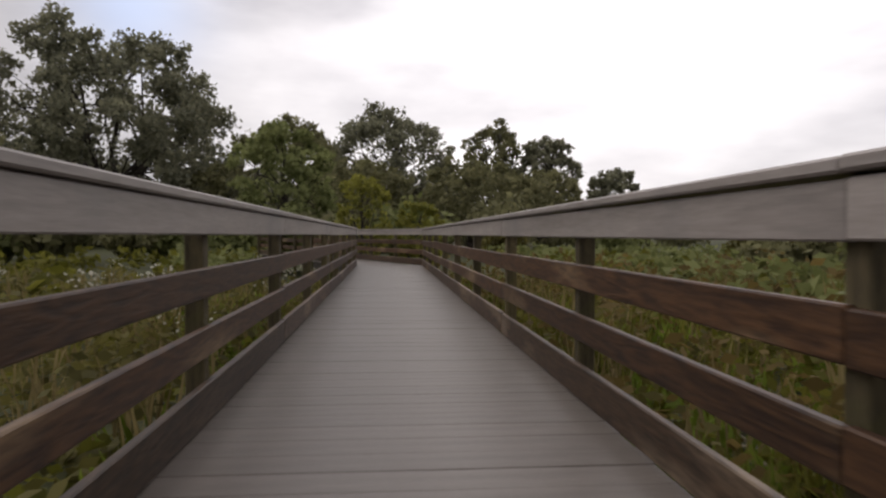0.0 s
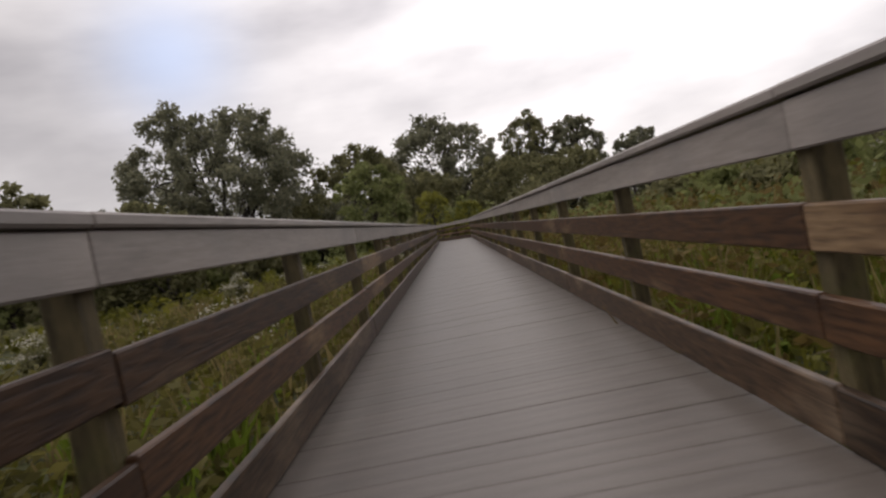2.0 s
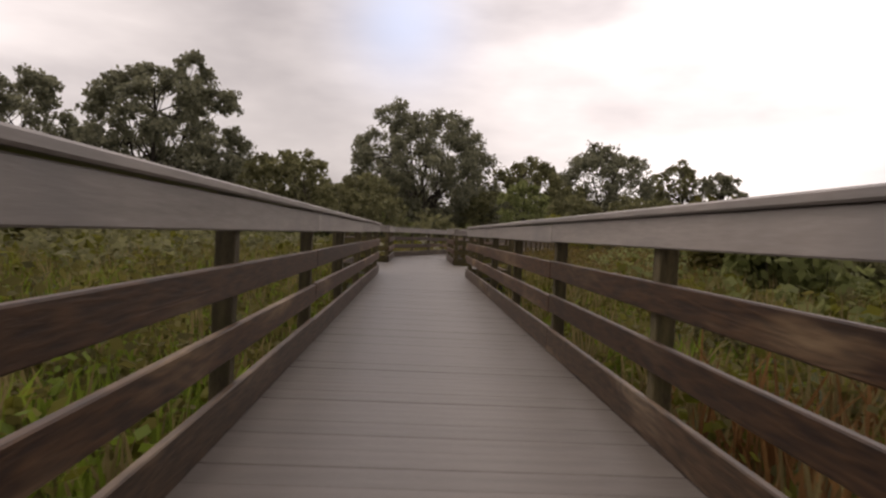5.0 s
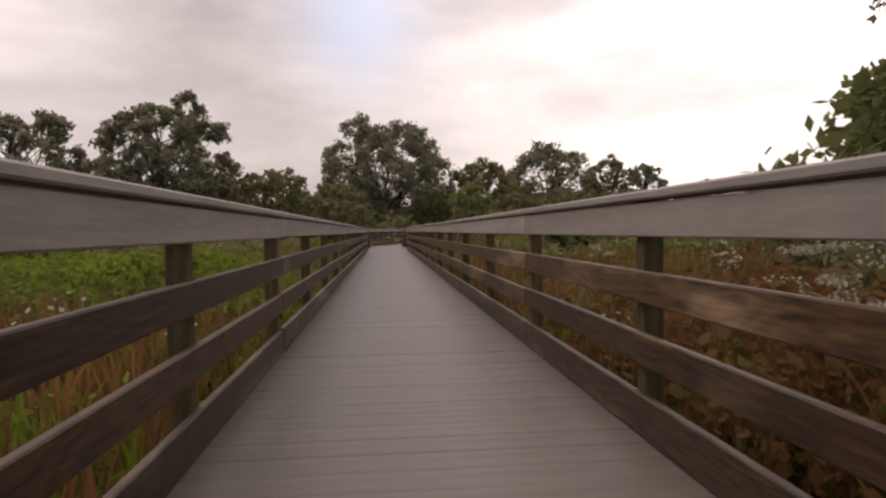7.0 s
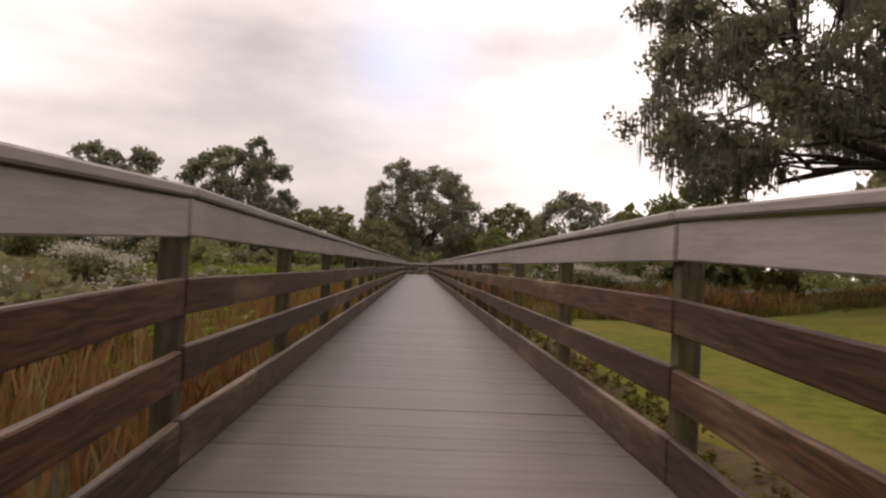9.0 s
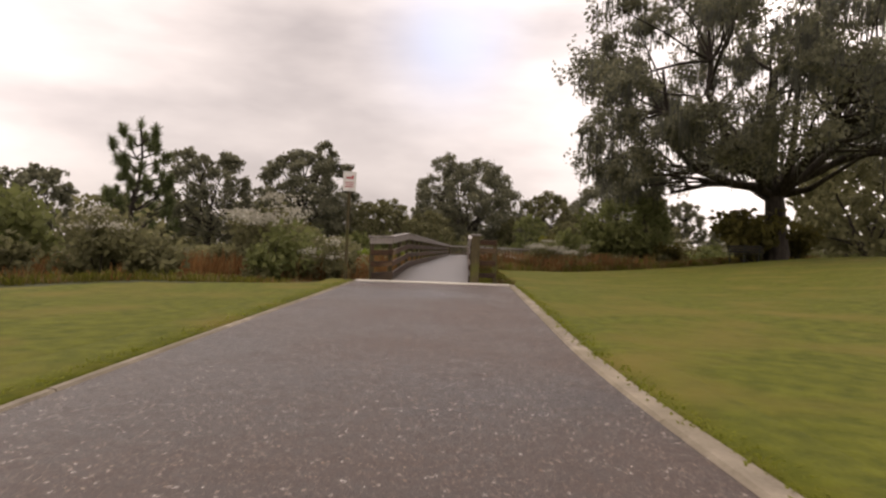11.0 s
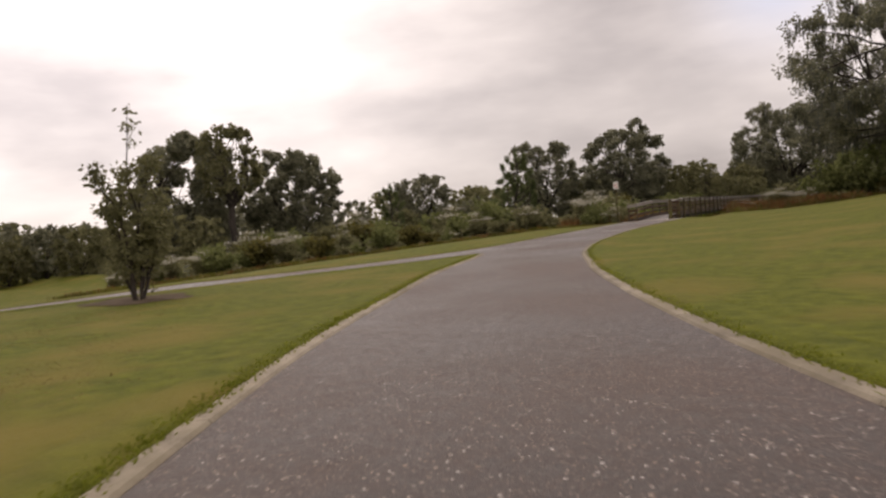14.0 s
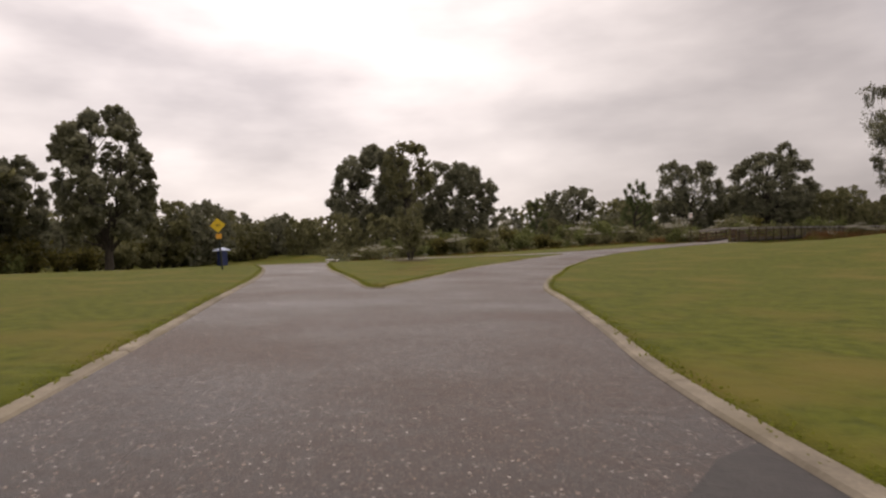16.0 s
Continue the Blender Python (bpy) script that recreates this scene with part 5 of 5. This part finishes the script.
# weeds and long grass left standing along the railing beside the lawn
n = 420
x, y = rng_p.uniform(1.2, 1.9, n), rng_p.uniform(-54.4, -33, n)
blades("tall_grass", "uncut yellow-green grass along the railing", x, y, height(x, y), rng_p, 0.15, 0.012, 22, M_BLADE, 0.12, 0.4)
for gx, gy, n in ((2.5, -5.6, 900), (10.4, 28.2, 800), (1.8, -9.0, 400)):
    x, y = gx + rng_p.normal(size=n) * 0.55, gy + rng_p.normal(size=n) * 0.9
    ok = (np.abs(x) > PW + 0.1) | (y < NEAR) | (y > FAR)
    c = np.stack([x, y, height(x, y) + 0.03 + rng_p.uniform(0, 0.04, n)], -1)[ok]
    tagged(obj("shell_litter", quads_mesh("shell_litter", leaves(c, 0.06, rng_p, 0.6, 1.0), M_KERB)), "pale broken shells and stones on wet ground", "gravel", kind="stuff")
def earth_strip():
    """Bare, weedy earth between the railing and the mown lawn, with a ragged edge."""
    ys, cols = np.arange(-54.2, -36.4, 0.2), 12
    wide = np.array([1.17 + 0.28 * noise.noise((y * 0.35, 1.7, 0)) + 0.22 * noise.noise((y * 1.6, 4.1, 0)) for y in ys]) * smoothstep(-54.4, -52.6, ys)
    t = np.linspace(0, 1, cols)
    x, y = (1.16 + wide[:, None] * t).ravel(), np.repeat(ys, cols)
    lift = 0.03 + 0.02 * np.sin(x * 9.1 + 1) * np.cos(y * 7.3) - 0.09 * np.tile(t, len(ys)) ** 6
    v = np.stack([x, y, ground_z(x, y) + lift], -1)
    f = [(i * cols + k, i * cols + k + 1, (i + 1) * cols + k + 1, (i + 1) * cols + k) for i in range(len(ys) - 1) for k in range(cols - 1)]
    tagged(obj("ground", mesh_from("ground", v, f, M_EARTH, True)), "bare damp brown earth with weeds beside the railing", "ground", kind="structure")


earth_strip()
n = 330
x, y = 1.35 + 0.95 * rng_p.beta(1.5, 1.4, n), rng_p.uniform(-53.2, -36.5, n)
ok = np.sin(y * 0.9) + rng_p.normal(size=n) * 0.7 > -0.2
herbs("small_weeds", "small yellow-green weeds on bare earth", x[ok], y[ok], rng_p, 0.17, 0.045, 22, M_MARSH)
herbs("small_weeds", "small browning weeds on bare earth", x[~ok], y[~ok], rng_p, 0.14, 0.045, 18, M_BROWN)
# dead leaves, twigs and pale stones washed up along the railing beside the lawn
n = 2600
x, y = 1.15 + 0.75 * rng_p.beta(1.3, 1.8, n), rng_p.uniform(-53.5, -36, n)
ok = np.sin(y * 1.7) + np.sin(y * 0.63 + 1) + rng_p.normal(size=n) * 0.5 > -0.3
c = np.stack([x, y, ground_z(x, y) + 0.02 + rng_p.uniform(0, 0.05, n)], -1)[ok]
tagged(obj("leaf_litter", quads_mesh("leaf_litter", leaves(c, 0.09, rng_p, 0.6, 1.4), M_LITTER)), "brown dead leaves and bark along the railing's foot", "leaf litter", kind="stuff")
n = 160
y = np.concatenate([rng_p.normal(-44.2, 0.5, n // 2), rng_p.normal(-46.3, 0.3, n // 2)])
x = 1.32 + rng_p.uniform(0, 0.22, n)
c = np.stack([x, y, ground_z(x, y) + 0.05], -1)
tagged(obj("pale_stones", quads_mesh("pale_stones", leaves(c, 0.09, rng_p, 0.6, 1.0), M_SLAB)), "broken white stones beside the railing", "gravel", kind="stuff")
# broad strap-leaved water plants in clumps close to the walk
for side, s0, s1, n in ((-1, -46, -8, 260), (1, -12, 44, 260), (-1, -4, 44, 120)):
    x, y = corridor(n, rng_p, s0, s1, W + 0.3, 5, side)
    ok = ~on_lawn(x, y)
    x, y = x[ok], y[ok]
    blades("water_plants", "clumps of broad fresh green strap leaves", x, y, height(x, y), rng_p, 0.62, 0.055, 16, M_LIME, 0.13, 0.28, "plants")
n = 420
x, y = -8.5 + rng_p.normal(size=n) * 2.2, -17 + rng_p.normal(size=n) * 3.5
herbs("marsh_plants", "bright green leafy bank in a marsh clearing", x[x < -3], y[x < -3], rng_p, 1.05, 0.13, 60, M_LIME)
# wide marsh cover further off
for n, tall_m, leaf, mat, label, box in ((2600, 1.0, 0.26, M_GREY, "grey-green marsh thicket", (-40, -8, -48, 70)), (2600, 1.0, 0.26, M_GREEN, "olive marsh thicket", (7, 44, -12, 62)), (1500, 0.9, 0.24, M_MARSH, "green marsh cover", (-30, 30, -10, 66)),
                                         (1200, 0.9, 0.26, M_GREY, "low grey-green thicket", (-80, -16, -62, -20))):
    x, y = rng_p.uniform(box[0], box[1], n), rng_p.uniform(box[2], box[3], n)
    past = np.maximum(y - BEND, 0)
    off = np.abs(x - past * math.tan(TH))
    ok = ~on_lawn(x, y) & (off > 6)
    herbs("marsh_thicket", label, x[ok], y[ok], rng_p, tall_m, leaf * 1.08, 14, mat)


def lawn_blades():
    """Short blades leaning over the kerbs' outer edges."""
    for line, side, n in ((RIGHT_S, -1, 6500), (OUTER_S, -1, 3500), (LEFT_S, 1, 3500), (smooth(ISLE_MAIN), 1, 5000), (smooth(ISLE_LEFT), 1, 3000), (smooth(ISLE_FAR), 1, 2500)):
        d = np.gradient(line, axis=0)
        d /= np.maximum(np.linalg.norm(d, axis=1), 1e-9)[:, None]
        k = rng_p.integers(2, len(line) - 2, n)
        q = line[k] + d[k] * rng_p.uniform(-0.4, 0.4, (n, 1)) + np.stack([d[k, 1], -d[k, 0]], -1) * side * (0.14 + 0.20 * rng_p.beta(1, 2.5, (n, 1)))
        blades("lawn_grass", "short yellow-green grass fringe along the kerb", q[:, 0], q[:, 1], road_z(q[:, 0], q[:, 1]) + 0.03, rng_p, 0.036, 0.018, 2, M_BLADE, 0.04, 0.7)


lawn_blades()
# dry, straw-coloured turf down the middle of the grass island
n = 9000
t = rng_p.uniform(0, 1, n)
x, y = -2.4 + 11.0 * t + rng_p.normal(size=n) * 0.75, -88.6 - 9.6 * t + rng_p.normal(size=n) * 0.75
ok = inside(x, y, ISLE_S) & (distance(x, y, ISLE_S) > 0.35) & (np.sin(x * 1.9 + 0.8 * y) + np.sin(y * 2.3 - x) > -0.5)
x, y = x[ok], y[ok]
blades("dry_grass", "worn straw-coloured grass on the island lawn", x, y, ground_z(x, y), rng_p, 0.028, 0.014, 5, M_TAN, 0.07, 0.9)


# ---- signs and small things ----
def sign_post(kind, label, x, y, tilt, tall_m, mat):
    z = float(ground_z(np.array([x]), np.array([y]))[0])
    holder = tagged(obj(kind, None, m=pose(x, y, z, *tilt)), label, "sign")
    obj("post", box_mesh("post", 0.07, 0.07, tall_m + 0.3, mat, 0.008), holder, pose(0, 0, tall_m / 2 - 0.15))
    return holder


def build_signs():
    s = sign_post("white_sign", "white upright notice with red print on a dark post", -1.95, -55.35, (0, 1.0, 4), 2.66, M_POST)
    panel = obj("panel", box_mesh("panel", 0.31, 0.012, 0.46, M_WHITE, 0.004), s, pose(0, -0.045, 2.32))
    bm = bmesh.new()
    for x0, z0, x1, z1 in ((-0.08, 0.06, 0.05, 0.10), (0.05, 0.06, 0.09, 0.14), (-0.10, -0.04, 0.10, -0.02), (-0.09, -0.09, 0.09, -0.07), (-0.10, -0.14, 0.10, -0.12)):
        vs = [bm.verts.new(p) for p in ((x0, -0.009, z0), (x1, -0.009, z0), (x1, -0.009, z1), (x0, -0.009, z1))]
        bm.faces.new(vs)
    part("print", bm, M_RED, panel, "red mark and bars of unreadable print")
    obj("bracket", box_mesh("bracket", 0.16, 0.05, 0.06, M_STEEL), s, pose(0, 0, 2.64))
    y = sign_post("warning_sign", "yellow diamond warning sign over a small amber plate, leaning post", -2.2, -98.45, (0, -4.5, 55), 1.9, M_STEEL)
    diamond = obj("diamond", box_mesh("diamond", 0.41, 0.012, 0.41, M_YELLOW, 0.004), y, pose(0, -0.045, 1.72, 0, 45, 0))
    obj("plate", box_mesh("plate", 0.22, 0.012, 0.19, M_AMBER, 0.004), y, pose(0.01, -0.046, 1.30, 0, 3, 0), "amber plate")
    for dx in (-0.06, 0.0, 0.06):
        obj("symbol_bar", box_mesh("symbol_bar", 0.02, 0.006, 0.12, M_STEEL, 0.002), diamond, Matrix.Rotation(radians(-45), 4, "Y") @ pose(dx, -0.009, 0))


build_signs()


def build_kiosk(x, y):
    z = float(height(x, y))
    k = tagged(obj("kiosk", None, m=pose(x, y, z, 0, 0, 20)), "narrow dark blue booth with a pale blue peaked roof", "kiosk")
    obj("body", box_mesh("body", 1.0, 1.0, 2.1, M_BLUE, 0.03), k, pose(0, 0, 1.05))
    obj("door", box_mesh("door", 0.75, 0.03, 1.8, M_BLUE, 0.02), k, pose(0, -0.51, 1.0))
    bm = bmesh.new()
    bmesh.ops.create_cone(bm, cap_ends=True, segments=4, radius1=1.25, radius2=0.06, depth=0.42)
    bmesh.ops.rotate(bm, verts=bm.verts, matrix=Matrix.Rotation(radians(45), 3, "Z"))
    part("roof", bm, M_ROOF, k, "pale peaked roof", pose(0, 0, 2.30))


build_kiosk(-62.5, -66.8)


def build_bench(x, y, rz):
    z = float(height(x, y))
    b = tagged(obj("bench", None, m=pose(x, y, z, 0, 0, rz)), "dark park bench in the shade of the oak", "bench")
    for i in range(3):
        obj("seat_slat", box_mesh("seat_slat", 1.8, 0.12, 0.04, M_JOIST), b, pose(0, -0.16 + 0.15 * i, 0.45))
        obj("back_slat", box_mesh("back_slat", 1.8, 0.03, 0.11, M_JOIST), b, pose(0, 0.27, 0.6 + 0.15 * i, -8))
    for sx in (-0.75, 0, 0.75):
        obj("leg", box_mesh("leg", 0.06, 0.5, 0.45, M_STEEL), b, pose(sx, 0, 0.22))
        obj("back_stay", box_mesh("back_stay", 0.06, 0.05, 0.6, M_STEEL), b, pose(sx, 0.29, 0.68, -8))


build_bench(16.4, -33.4, 160)


def build_block(x, y):
    """A low pale bench by the far path."""
    b = tagged(obj("stone_bench", None, m=pose(x, y, float(height(x, y)), 0, 0, 35)), "low white stone bench on the far lawn", "bench")
    obj("seat", box_mesh("seat", 1.7, 0.5, 0.12, M_WHITE, 0.02), b, pose(0, 0, 0.48))
    for sx in (-0.6, 0.6):
        obj("leg", box_mesh("leg", 0.14, 0.42, 0.5, M_WHITE, 0.015), b, pose(sx, 0, 0.2))


build_block(-49.4, -58)


def build_stake(x, y):
    """A thin pale stake standing in the marsh plants."""
    z = float(height(x, y))
    s = tagged(obj("marker_stake", None, m=pose(x, y, z, 0, 9, 0)), "thin pale wooden stake among marsh plants", "stake")
    obj("rod", box_mesh("rod", 0.022, 0.022, 1.1, M_TANWOOD, 0.003), s, pose(0, 0, 0.4))


build_stake(12.9, 29.2)
